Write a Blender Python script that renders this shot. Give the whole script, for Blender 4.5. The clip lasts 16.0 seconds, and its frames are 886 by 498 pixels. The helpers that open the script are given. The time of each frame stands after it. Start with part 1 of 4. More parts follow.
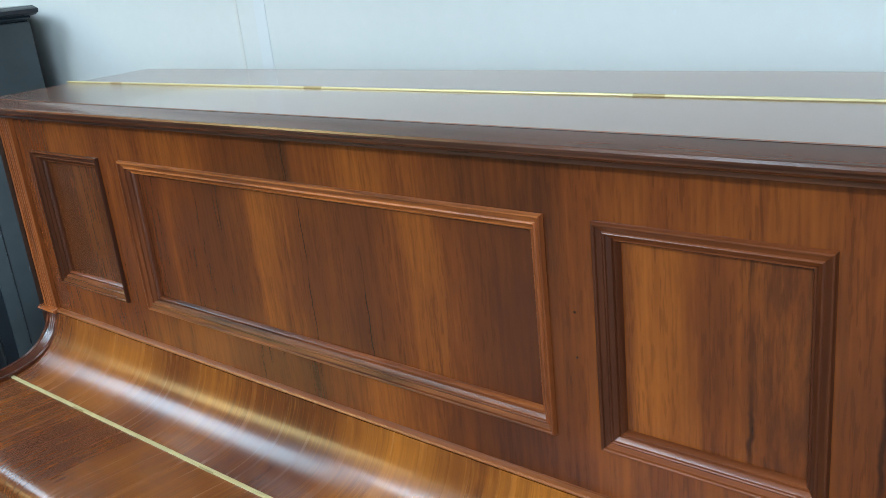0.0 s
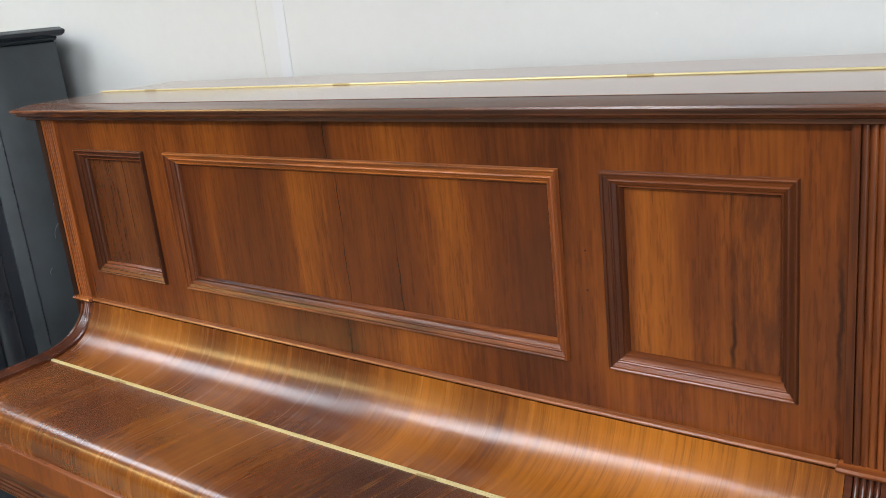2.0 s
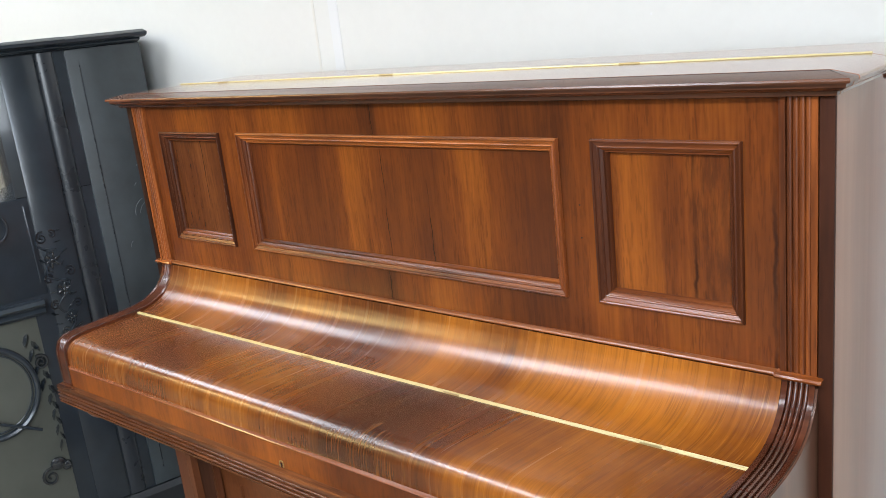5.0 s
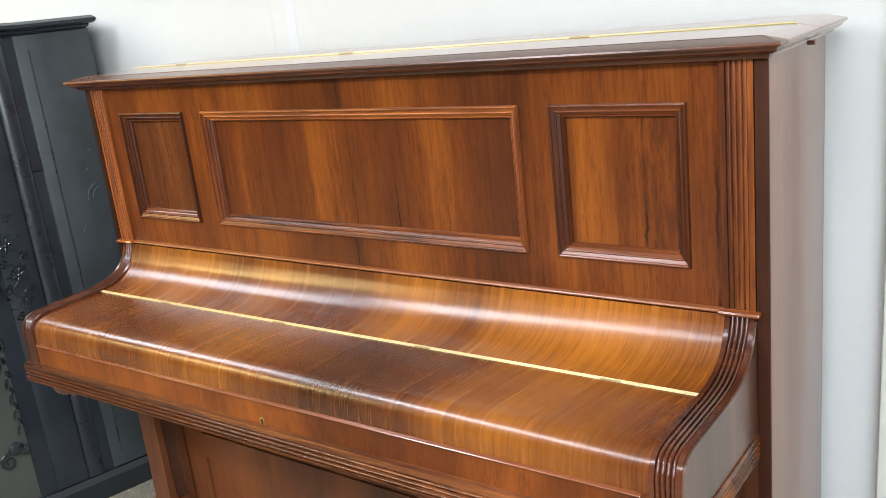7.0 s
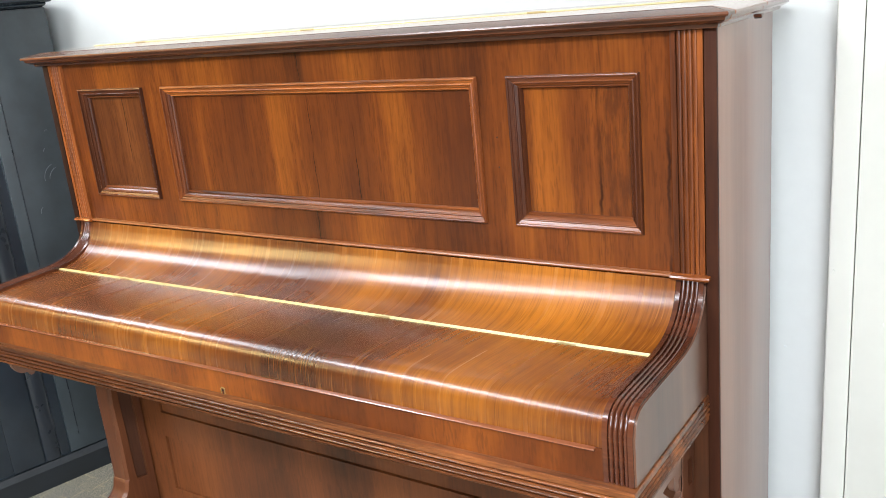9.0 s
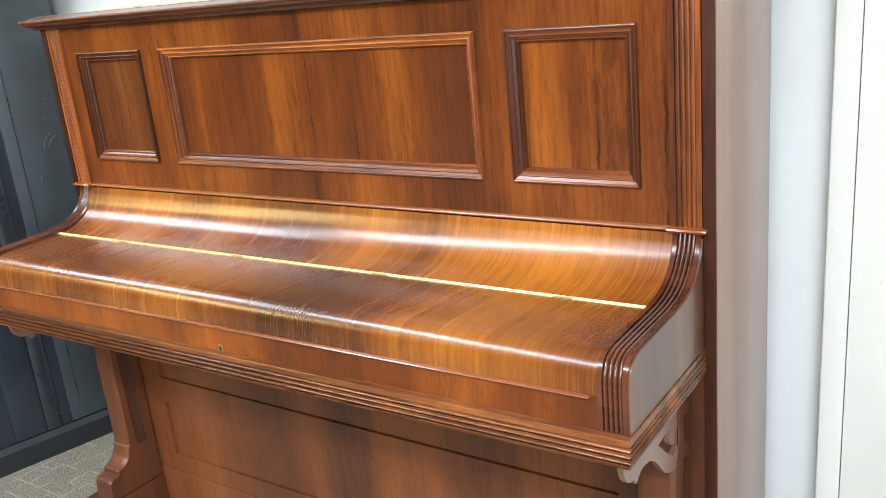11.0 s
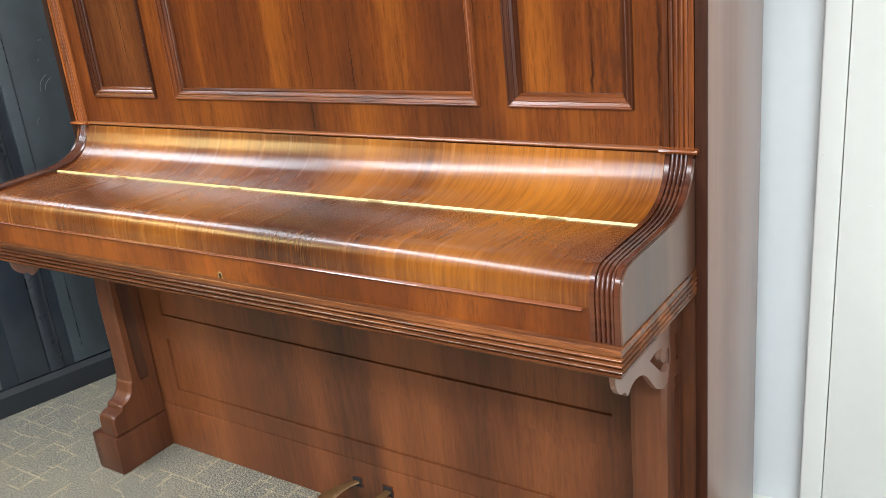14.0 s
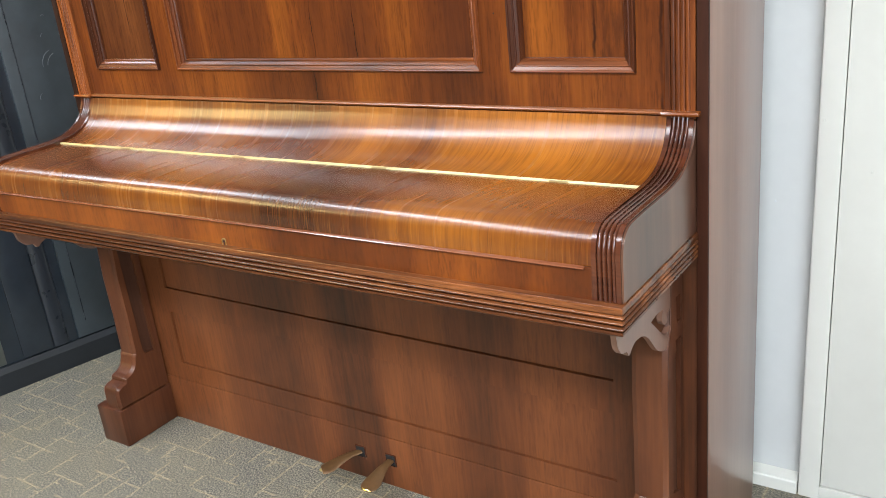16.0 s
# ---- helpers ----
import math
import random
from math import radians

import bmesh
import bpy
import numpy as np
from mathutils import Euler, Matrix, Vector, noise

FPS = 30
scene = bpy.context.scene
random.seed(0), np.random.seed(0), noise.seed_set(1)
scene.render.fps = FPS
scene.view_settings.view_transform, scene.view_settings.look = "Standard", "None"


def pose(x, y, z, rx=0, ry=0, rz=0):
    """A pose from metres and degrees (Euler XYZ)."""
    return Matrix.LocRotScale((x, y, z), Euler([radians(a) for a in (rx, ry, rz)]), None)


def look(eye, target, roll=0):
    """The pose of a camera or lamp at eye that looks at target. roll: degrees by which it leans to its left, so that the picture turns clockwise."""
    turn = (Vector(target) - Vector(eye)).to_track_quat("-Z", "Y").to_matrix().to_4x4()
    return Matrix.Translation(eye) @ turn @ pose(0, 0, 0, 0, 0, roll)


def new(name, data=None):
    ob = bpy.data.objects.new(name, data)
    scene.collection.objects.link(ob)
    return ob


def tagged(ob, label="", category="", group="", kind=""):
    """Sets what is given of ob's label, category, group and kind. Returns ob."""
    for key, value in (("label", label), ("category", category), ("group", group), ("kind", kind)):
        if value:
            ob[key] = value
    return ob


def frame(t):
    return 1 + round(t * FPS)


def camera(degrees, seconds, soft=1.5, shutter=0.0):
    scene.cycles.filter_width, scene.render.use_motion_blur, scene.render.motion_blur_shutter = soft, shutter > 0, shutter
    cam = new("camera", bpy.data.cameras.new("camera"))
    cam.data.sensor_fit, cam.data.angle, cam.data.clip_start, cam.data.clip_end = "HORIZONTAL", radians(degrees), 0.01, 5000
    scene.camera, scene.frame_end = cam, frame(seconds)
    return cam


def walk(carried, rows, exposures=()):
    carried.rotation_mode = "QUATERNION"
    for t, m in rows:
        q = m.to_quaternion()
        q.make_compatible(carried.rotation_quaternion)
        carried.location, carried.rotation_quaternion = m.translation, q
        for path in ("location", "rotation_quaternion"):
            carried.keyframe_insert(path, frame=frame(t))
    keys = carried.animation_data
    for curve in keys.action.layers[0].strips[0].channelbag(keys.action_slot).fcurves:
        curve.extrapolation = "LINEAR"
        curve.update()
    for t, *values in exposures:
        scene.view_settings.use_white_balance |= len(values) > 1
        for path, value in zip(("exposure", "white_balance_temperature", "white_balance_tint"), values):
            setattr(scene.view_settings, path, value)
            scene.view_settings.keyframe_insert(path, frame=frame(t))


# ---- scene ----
cam = camera(53.0, 16.0, soft=0.7)
PATH = [
    (0, (0.8, -0.628, 1.332), (-0.462, 0.788, 0.698), -6.1),
    (0.5, (0.814, -0.692, 1.326), (-0.406, 0.769, 0.712), -7.0),
    (1, (0.833, -0.753, 1.317), (-0.379, 0.725, 0.729), -6.9),
    (1.5, (0.84, -0.792, 1.308), (-0.372, 0.694, 0.742), -6.3),
    (2, (0.855, -0.816, 1.292), (-0.358, 0.677, 0.745), -6.0),
    (2.5, (0.878, -0.841, 1.292), (-0.34, 0.649, 0.748), -6.0),
    (3, (0.924, -0.877, 1.293), (-0.337, 0.582, 0.763), -5.9),
    (3.5, (0.977, -0.907, 1.293), (-0.319, 0.523, 0.765), -6.1),
    (4, (1.006, -0.924, 1.297), (-0.308, 0.487, 0.767), -6.4),
    (6.3, (1.041, -1.087, 1.272), (-0.176, 0.404, 0.732), -6.5),
    (6.5, (1.041, -1.097, 1.275), (-0.158, 0.406, 0.727), -6.6),
    (7, (1.048, -1.108, 1.27), (-0.122, 0.416, 0.716), -6.5),
    (7.5, (1.049, -1.119, 1.26), (-0.095, 0.423, 0.701), -6.2),
    (8, (1.051, -1.128, 1.248), (-0.073, 0.43, 0.691), -5.9),
    (8.5, (1.055, -1.136, 1.241), (-0.053, 0.432, 0.679), -5.8),
    (9, (1.066, -1.139, 1.233), (-0.031, 0.435, 0.668), -5.7),
    (9.2, (1.069, -1.14, 1.227), (-0.023, 0.438, 0.663), -5.5),
    (11.3, (1.079, -1.147, 1.187), (-0.022, 0.407, 0.578), -5.9),
    (11.5, (1.08, -1.155, 1.189), (-0.014, 0.4, 0.567), -6.0),
    (12, (1.08, -1.16, 1.181), (-0.012, 0.391, 0.548), -6.0),
    (12.5, (1.086, -1.161, 1.173), (-0.006, 0.388, 0.534), -6.0),
    (13, (1.086, -1.168, 1.166), (-0.005, 0.379, 0.521), -6.0),
    (13.5, (1.089, -1.172, 1.156), (-0.002, 0.37, 0.498), -6.1),
    (14, (1.095, -1.176, 1.142), (0.008, 0.359, 0.464), -6.1),
    (14.5, (1.1, -1.184, 1.133), (0.013, 0.346, 0.442), -6.1),
    (15, (1.103, -1.188, 1.124), (0.016, 0.34, 0.427), -6.1),
    (15.5, (1.103, -1.191, 1.117), (0.018, 0.336, 0.417), -6.1),
    (16, (1.102, -1.196, 1.111), (0.015, 0.329, 0.409), -6.2),
]
walk(cam, [(t, look(eye, target, roll)) for t, eye, target, roll in PATH], [(0.0, -0.09, 5170, -5), (0.8, -0.19, 5470, 3), (1.6, -0.11, 6170, 8), (2.5, -0.04, 6140, 8), (4.0, 0.18, 6120, 8), (7.0, 0.33, 6170, 8), (9.0, 0.6, 6140, 7), (11.5, 0.66, 6070, 6), (13.5, 0.48, 6070, 6), (16.0, 0.42, 6100, 7)])

# ---- light of the room ----
world = bpy.data.worlds.new("world")
world.use_nodes = True
scene.world = world
wn = world.node_tree.nodes
sky = wn.new("ShaderNodeTexSky")
sky.sky_type, sky.sun_disc = "NISHITA", False
sky.sun_elevation, sky.sun_rotation = radians(38), radians(120)
wn["Background"].inputs["Strength"].default_value = 0.12
world.node_tree.links.new(sky.outputs[0], wn["Background"].inputs["Color"])


def window_light(name, centre, target, width, height, power, colour):
    """The daylight that comes in at a window's opening."""
    data = bpy.data.lights.new(name, "AREA")
    data.shape, data.size, data.size_y = "RECTANGLE", width, height
    data.energy, data.color = power, colour
    ob = new(name, data)
    ob.matrix_world = look(centre, target)
    return ob


ROOM_X0, ROOM_X1, ROOM_Y0, ROOM_Y1, ROOM_H = -4.8, 3.2, -4.8, 0.350, 2.6
DAYLIGHT = 94.0
# ceiling lights, the third an added fill: centre, length, width, turn in degrees, radiance, colour
LAMPS = [
    (-2.55, -0.55, 1.7, 0.76, 0.0, 6.6, (0.88, 0.93, 1.0)),
    (-0.98, -2.10, 2.3, 0.60, -64.0, 17.5, (0.93, 0.95, 1.0)),
    # added fill lamp, out of view, to brighten the right wall and case side
    (1.50, -2.20, 1.6, 0.40, 0.0, 58.0, (0.96, 0.96, 1.0)),
    (-4.05, -3.50, 1.3, 2.3, 0.0, 14.0, (1.0, 0.72, 0.28)),
]
window_light("window_daylight", (ROOM_X1 - 0.04, -3.0, 1.45), (0.0, -2.2, 1.1), 2.6, 1.5, DAYLIGHT, (0.84, 0.92, 1.0))

for cx, cy, length, width, turn, radiance, colour in LAMPS:
    data = bpy.data.lights.new("ceiling_lamp", "AREA")
    data.shape, data.size, data.size_y = "RECTANGLE", length, width
    data.energy, data.color = radiance * math.pi * length * width, colour
    new("ceiling_lamp", data).matrix_world = pose(cx, cy, ROOM_H - 0.066, 0, 0, turn)

# ---- materials ----


def srgb(r, g, b):
    return tuple((c / 255 / 12.92) if c <= 10 else ((c / 255 + 0.055) / 1.055) ** 2.4 for c in (r, g, b)) + (1.0,)


class Nodes:
    """A short way to write a node material."""

    def __init__(self, name, rough=0.5, metal=0.0):
        self.mat = bpy.data.materials.new(name)
        self.mat.use_nodes = True
        self.tree = self.mat.node_tree
        self.bsdf = self.tree.nodes["Principled BSDF"]
        self.bsdf.inputs["Roughness"].default_value = rough
        self.bsdf.inputs["Metallic"].default_value = metal

    def add(self, kind, operation=None, use_clamp=False, data_type=None, blend_type=None):
        node = self.tree.nodes.new(kind)
        if operation:
            node.operation = operation
        if use_clamp:
            node.use_clamp = True
        if data_type:
            node.data_type = data_type
        if blend_type:
            node.blend_type = blend_type
        return node

    def link(self, a, b):
        self.tree.links.new(a, b)

    def put(self, socket, value):
        if isinstance(value, (int, float, tuple)):
            socket.default_value = value
        else:
            self.link(value, socket)

    def coords(self, scale=(1, 1, 1), offset=(0, 0, 0), turn=(0, 0, 0)):
        tex = self.add("ShaderNodeTexCoord")
        turned = self.add("ShaderNodeMapping")
        turned.inputs["Rotation"].default_value = turn
        self.link(tex.outputs["Object"], turned.inputs["Vector"])
        mapping = self.add("ShaderNodeMapping")
        mapping.inputs["Location"].default_value = offset
        mapping.inputs["Scale"].default_value = scale
        self.link(turned.outputs[0], mapping.inputs["Vector"])
        return mapping.outputs[0]

    def noise(self, vector, scale=1.0, detail=2.0, rough=0.5, distort=0.0):
        node = self.add("ShaderNodeTexNoise")
        self.put(node.inputs["Vector"], vector)
        node.inputs["Scale"].default_value = scale
        node.inputs["Detail"].default_value = detail
        node.inputs["Roughness"].default_value = rough
        node.inputs["Distortion"].default_value = distort
        return node.outputs[0]

    def math(self, op, a, b=0.0, c=0.0, clamp=False):
        node = self.add("ShaderNodeMath", operation=op, use_clamp=clamp)
        for socket, value in zip(node.inputs, (a, b, c)):
            self.put(socket, value)
        return node.outputs[0]

    def ramp(self, value, stops, ease="LINEAR"):
        node = self.add("ShaderNodeValToRGB")
        node.color_ramp.interpolation = ease
        while len(node.color_ramp.elements) < len(stops):
            node.color_ramp.elements.new(0.5)
        for e, (at, colour) in zip(node.color_ramp.elements, stops):
            e.position = at
            e.color = colour if isinstance(colour, tuple) else (colour, colour, colour, 1)
        self.put(node.inputs[0], value)
        return node.outputs[0]

    def mix(self, fac, a, b, blend="MIX"):
        node = self.add("ShaderNodeMix", data_type="RGBA", blend_type=blend)
        self.put(node.inputs[0], fac)
        self.put(node.inputs[6], a)
        self.put(node.inputs[7], b)
        return node.outputs[2]

    def base(self, value):
        self.put(self.bsdf.inputs["Base Color"], value)

    def bump(self, height, strength=0.2, distance=0.001):
        node = self.add("ShaderNodeBump")
        node.inputs["Strength"].default_value = strength
        node.inputs["Distance"].default_value = distance
        self.link(height, node.inputs["Height"])
        self.link(node.outputs[0], self.bsdf.inputs["Normal"])


DARK, MID, LIGHT = srgb(46, 21, 11), srgb(92, 45, 16), srgb(140, 78, 24)


def wood(name, grain="z", dark=DARK, mid=MID, light=LIGHT, rough=0.26, coat=0.18, offset=0.0, bands=8.0, pores=0.22, figure=(), cracks=(), slant=0.0, contrast=1.0, grain_mark=0.26, flash=0.0, along=0.05, relief=0.08, mottle=(), fleck=0.0, shift=0.0, spec=0.32, hairs=260.0, cloud=0.10):
    """French-polished veneer with its grain along one axis. figure: (x, tone) stops across the leaf; cracks: (x, width)."""
    n = Nodes(name, rough)
    low = {"z": (1, 1, along), "x": (along, 1, 1), "y": (1, along, along)}[grain]
    turn = (0, radians(slant), 0) if grain == "z" else (0, 0, radians(slant))
    v = n.coords(low, (offset * 0.11, offset * 0.07, offset * 0.13), turn)
    broad = n.noise(v, bands, 3, 0.55, 0.3)
    medium = n.noise(v, 45, 2, 0.55, 0.1)
    fine = n.noise(v, 160, 1, 0.6)
    if fleck:
        vf = n.coords(tuple(fleck if c == along else c for c in low), (offset * 0.2, 0.3, 0.1), turn)
    else:
        vf = v
    hair = n.noise(vf, hairs, 1.0, 0.5)
    if figure:
        sep = n.add("ShaderNodeSeparateXYZ")
        n.link(n.coords((1, 1, 1), (0, 0, 0), turn), sep.inputs[0])
        x = n.math("ADD", sep.outputs[0], n.math("MULTIPLY", n.math("SUBTRACT", medium, 0.5), 0.035))
        x = n.math("ADD", x, n.math("MULTIPLY", n.math("SUBTRACT", broad, 0.5), 0.05))
        x0, x1 = figure[0][0], figure[-1][0]
        place = n.math("DIVIDE", n.math("SUBTRACT", x, x0), x1 - x0)
        tone = n.ramp(place, [((fx - x0) / (x1 - x0), t) for fx, t in figure], "EASE")
        tone = n.math("ADD", n.math("MULTIPLY", tone, 0.82), n.math("MULTIPLY", broad, 0.18))
    else:
        tone = broad
    tone = n.math("ADD", n.math("MULTIPLY", n.math("SUBTRACT", tone, 0.5), contrast), 0.5 + shift)
    cloudy = n.noise(n.coords((1.0, 1.0, 0.45) if grain == "z" else (0.6, 1.0, 1.0), (offset, 2.0, offset * 0.3)), 17, 4, 0.6)
    tone = n.math("ADD", tone, n.math("MULTIPLY", n.math("SUBTRACT", cloudy, 0.5), cloud * 2.4))
    marks = n.math("ADD", n.math("MULTIPLY", n.math("SUBTRACT", fine, 0.5), 0.65), n.math("MULTIPLY", n.math("SUBTRACT", medium, 0.5), 0.5))
    tone = n.math("ADD", tone, n.math("MULTIPLY", marks, grain_mark))
    colour = n.ramp(tone, [(0.22, dark), (0.48, mid), (0.78, light)])
    streak = n.ramp(hair, [(0.37, 1.0), (0.49, 0.0)])
    gate = n.ramp(medium, [(0.34, 1.0), (0.66, 0.15)])
    colour = n.mix(n.math("MULTIPLY", n.math("MULTIPLY", streak, gate), pores), colour, srgb(38, 16, 9))
    if flash:
        line = n.ramp(n.noise(vf, hairs * 1.1, 1.0, 0.5), [(0.56, 0.0), (0.66, 1.0)])
        where = n.ramp(n.noise(v, 55, 2), [(0.36, 0.25), (0.62, 1.0)])
        colour = n.mix(n.math("MULTIPLY", n.math("MULTIPLY", line, where), flash), colour, srgb(188, 126, 52))
    if mottle:
        m0, m1, depth = mottle
        sep3 = n.add("ShaderNodeSeparateXYZ")
        n.link(n.coords(), sep3.inputs[0])
        side = n.ramp(n.math("DIVIDE", n.math("SUBTRACT", sep3.outputs[0], m0), m1 - m0), [(0.0, 0.0), (1.0, 1.0)])
        patch = n.ramp(n.noise(n.coords((1, 1, 0.2), (1.7, offset, 0.4)), 130, 4, 0.65), [(0.40, 0.0), (0.62, 1.0)])
        colour = n.mix(n.math("MULTIPLY", n.math("MULTIPLY", side, patch), depth), colour, srgb(44, 24, 15))
    if cracks:
        sep2 = n.add("ShaderNodeSeparateXYZ")
        n.link(n.coords(), sep2.inputs[0])
        wander = n.noise(n.coords((0.5, 0.5, 1)), 22, 3, 0.6)
        xs = n.math("ADD", sep2.outputs[0], n.math("MULTIPLY", n.math("SUBTRACT", wander, 0.5), 0.012))
        keepz = n.ramp(n.noise(n.coords((0.3, 0.3, 1), (3 + offset, 0, 0)), 9, 2), [(0.36, 0.0), (0.52, 1.0)])
        for cx, width in cracks:
            near = n.ramp(n.math("DIVIDE", n.math("ABSOLUTE", n.math("SUBTRACT", xs, cx)), width), [(0.3, 1.0), (1.0, 0.0)])
            colour = n.mix(n.math("MULTIPLY", near, n.math("MULTIPLY", keepz, 0.75)), colour, srgb(26, 11, 7))
    n.base(colour)
    n.put(n.bsdf.inputs["Roughness"], n.math("ADD", rough - 0.02, n.math("MULTIPLY", medium, 0.04)))
    n.bsdf.inputs["Specular IOR Level"].default_value = spec
    n.bsdf.inputs["Coat Weight"].default_value = coat
    n.bsdf.inputs["Coat Roughness"].default_value = rough * 0.75
    if relief:
        n.bump(hair, relief, 0.0003)
    return n.mat


def plain(name, colour, rough=0.5, metal=0.0, vary=0.12, scale=30.0, bump=0.1, coat=0.0):
    """A paint or metal with slight unevenness at two scales."""
    n = Nodes(name, rough, metal)
    a = n.noise(n.coords(), scale, 4, 0.6)
    b = n.noise(n.coords(), scale * 0.12, 2)
    both = n.math("ADD", n.math("MULTIPLY", a, 0.5), n.math("MULTIPLY", b, 0.5))
    low = tuple(c * (1 - vary) for c in colour[:3]) + (1,)
    high = tuple(min(1, c * (1 + vary)) for c in colour[:3]) + (1,)
    n.base(n.ramp(both, [(0.3, low), (0.7, high)]))
    n.put(n.bsdf.inputs["Roughness"], n.math("ADD", rough * 0.85, n.math("MULTIPLY", a, rough * 0.3)))
    n.bsdf.inputs["Coat Weight"].default_value = coat
    n.bsdf.inputs["Coat Roughness"].default_value = 0.08
    if bump:
        n.bump(a, bump, 0.002)
    return n.mat


def glow(name, colour, strength):
    n = Nodes(name, 0.4)
    n.base(colour)
    n.bsdf.inputs["Emission Color"].default_value = colour
    n.bsdf.inputs["Emission Strength"].default_value = strength
    return n.mat


def carpet_material():
    """Grey-green loop-pile carpet with short straw-coloured dashes."""
    n = Nodes("carpet_loop", 0.95)
    speck = n.noise(n.coords((1, 0.75, 1), (0, 0, 0), (0, 0, radians(35))), 300, 2, 0.7)
    speck2 = n.noise(n.coords((1, 1, 1), (5, 3, 0)), 520, 1, 0.5)
    blotch = n.noise(n.coords(), 5, 3)
    tuft = n.math("ADD", n.math("MULTIPLY", speck, 0.65), n.math("MULTIPLY", speck2, 0.35))
    colour = n.ramp(tuft, [(0.38, srgb(44, 44, 43)), (0.49, srgb(94, 91, 82)), (0.61, srgb(146, 139, 122))])
    colour = n.mix(n.math("MULTIPLY", n.ramp(blotch, [(0.35, 0.0), (0.7, 1.0)]), 0.22), colour, srgb(140, 126, 92))
    jit = n.add("ShaderNodeTexNoise")
    jit.inputs["Scale"].default_value = 120
    n.link(n.coords(), jit.inputs["Vector"])
    amount = n.add("ShaderNodeVectorMath", operation="SCALE")
    amount.inputs["Scale"].default_value = 0.0022
    n.link(jit.outputs["Color"], amount.inputs[0])
    mask = None
    for k, turn in enumerate((0.0, 90.0)):
        add = n.add("ShaderNodeVectorMath", operation="ADD")
        n.link(n.coords((1, 1, 1), (0.013 + 0.31 * k, 0.041, 0), (0, 0, radians(turn))), add.inputs[0])
        n.link(amount.outputs[0], add.inputs[1])
        brick = n.add("ShaderNodeTexBrick")
        brick.offset, brick.offset_frequency = 0.37, 2
        brick.inputs["Scale"].default_value = 1.0
        brick.inputs["Brick Width"].default_value = 0.115
        brick.inputs["Row Height"].default_value = 0.052
        brick.inputs["Mortar Size"].default_value = 0.0034
        brick.inputs["Mortar Smooth"].default_value = 0.5
        n.link(add.outputs[0], brick.inputs["Vector"])
        pick = n.ramp(n.noise(n.coords((9, 14, 1) if k == 0 else (14, 9, 1), (k * 4, 0, 0)), 1.0, 1), [(0.51, 0.0), (0.56, 1.0)])
        one = n.math("MULTIPLY", brick.outputs["Fac"], pick)
        mask = one if mask is None else n.math("MAXIMUM", mask, one)
    dash = n.math("MULTIPLY", mask, n.ramp(speck, [(0.3, 0.10), (0.58, 0.75)]))
    colour = n.mix(n.math("MULTIPLY", dash, 0.42), colour, srgb(196, 176, 134))
    n.base(colour)
    n.bump(tuft, 0.7, 0.004)
    return n.mat


FIG_MID = [(-0.36, 0.38), (-0.32, 0.42), (-0.275, 0.54), (-0.235, 0.46), (-0.17, 0.40), (-0.12, 0.46), (-0.075, 0.62), (-0.045, 0.59), (0.0, 0.46), (0.05, 0.42), (0.095, 0.36), (0.145, 0.50), (0.20, 0.60), (0.23, 0.52), (0.265, 0.42), (0.31, 0.36), (0.36, 0.34)]
FIG_RIGHT = [(0.41, 0.40), (0.44, 0.64), (0.48, 0.62), (0.51, 0.50), (0.535, 0.54), (0.562, 0.48), (0.59, 0.50), (0.62, 0.32)]
FIG_LEFT = [(-0.62, 0.50), (-0.56, 0.58), (-0.50, 0.66), (-0.45, 0.54), (-0.40, 0.48)]
FIG_FALL = [(-0.67, 0.46), (-0.55, 0.60), (-0.42, 0.66), (-0.30, 0.50), (-0.20, 0.62), (-0.12, 0.50), (-0.05, 0.42), (0.01, 0.45), (0.06, 0.57), (0.16, 0.66), (0.26, 0.52), (0.36, 0.68), (0.47, 0.74), (0.56, 0.66), (0.62, 0.60), (0.67, 0.54)]
FIG_ROLL = [(-0.67, 0.44), (-0.55, 0.54), (-0.42, 0.50), (-0.30, 0.46), (-0.20, 0.56), (-0.10, 0.58), (0.00, 0.52), (0.07, 0.44), (0.14, 0.32), (0.22, 0.28), (0.30, 0.38), (0.40, 0.56), (0.50, 0.64), (0.58, 0.60), (0.67, 0.48)]
FIG_RAIL = [(-0.66, 0.48), (-0.53, 0.56), (-0.36, 0.50), (-0.20, 0.58), (-0.12, 0.42), (-0.045, 0.48), (-0.014, 0.36), (0.010, 0.32), (0.035, 0.48), (0.135, 0.58), (0.19, 0.48), (0.28, 0.34), (0.35, 0.36), (0.44, 0.52), (0.53, 0.56), (0.60, 0.52), (0.66, 0.46)]
FIG_SLIP = [(-0.67, 0.38), (-0.50, 0.46), (-0.30, 0.48), (-0.10, 0.42), (-0.02, 0.52), (0.05, 0.46), (0.14, 0.30), (0.24, 0.26), (0.34, 0.38), (0.46, 0.46), (0.56, 0.36), (0.67, 0.28)]
FIG_LOW = [(-0.70, 0.42), (-0.58, 0.56), (-0.45, 0.60), (-0.32, 0.42), (-0.22, 0.34), (-0.12, 0.52), (-0.03, 0.28), (0.03, 0.32), (0.09, 0.58), (0.20, 0.52), (0.30, 0.32), (0.42, 0.58), (0.50, 0.50), (0.57, 0.34), (0.70, 0.28)]
veneer = wood("veneer_upright_grain", "z", offset=0.0, bands=7)
veneer_mid = wood("veneer_centre_leaf", "z", dark=srgb(60, 28, 15), figure=FIG_MID, cracks=[(0.004, 0.0012), (0.100, 0.0015)], offset=2.0, contrast=1.3, grain_mark=0.28, pores=0.34, shift=-0.03, fleck=0.10, hairs=420.0)
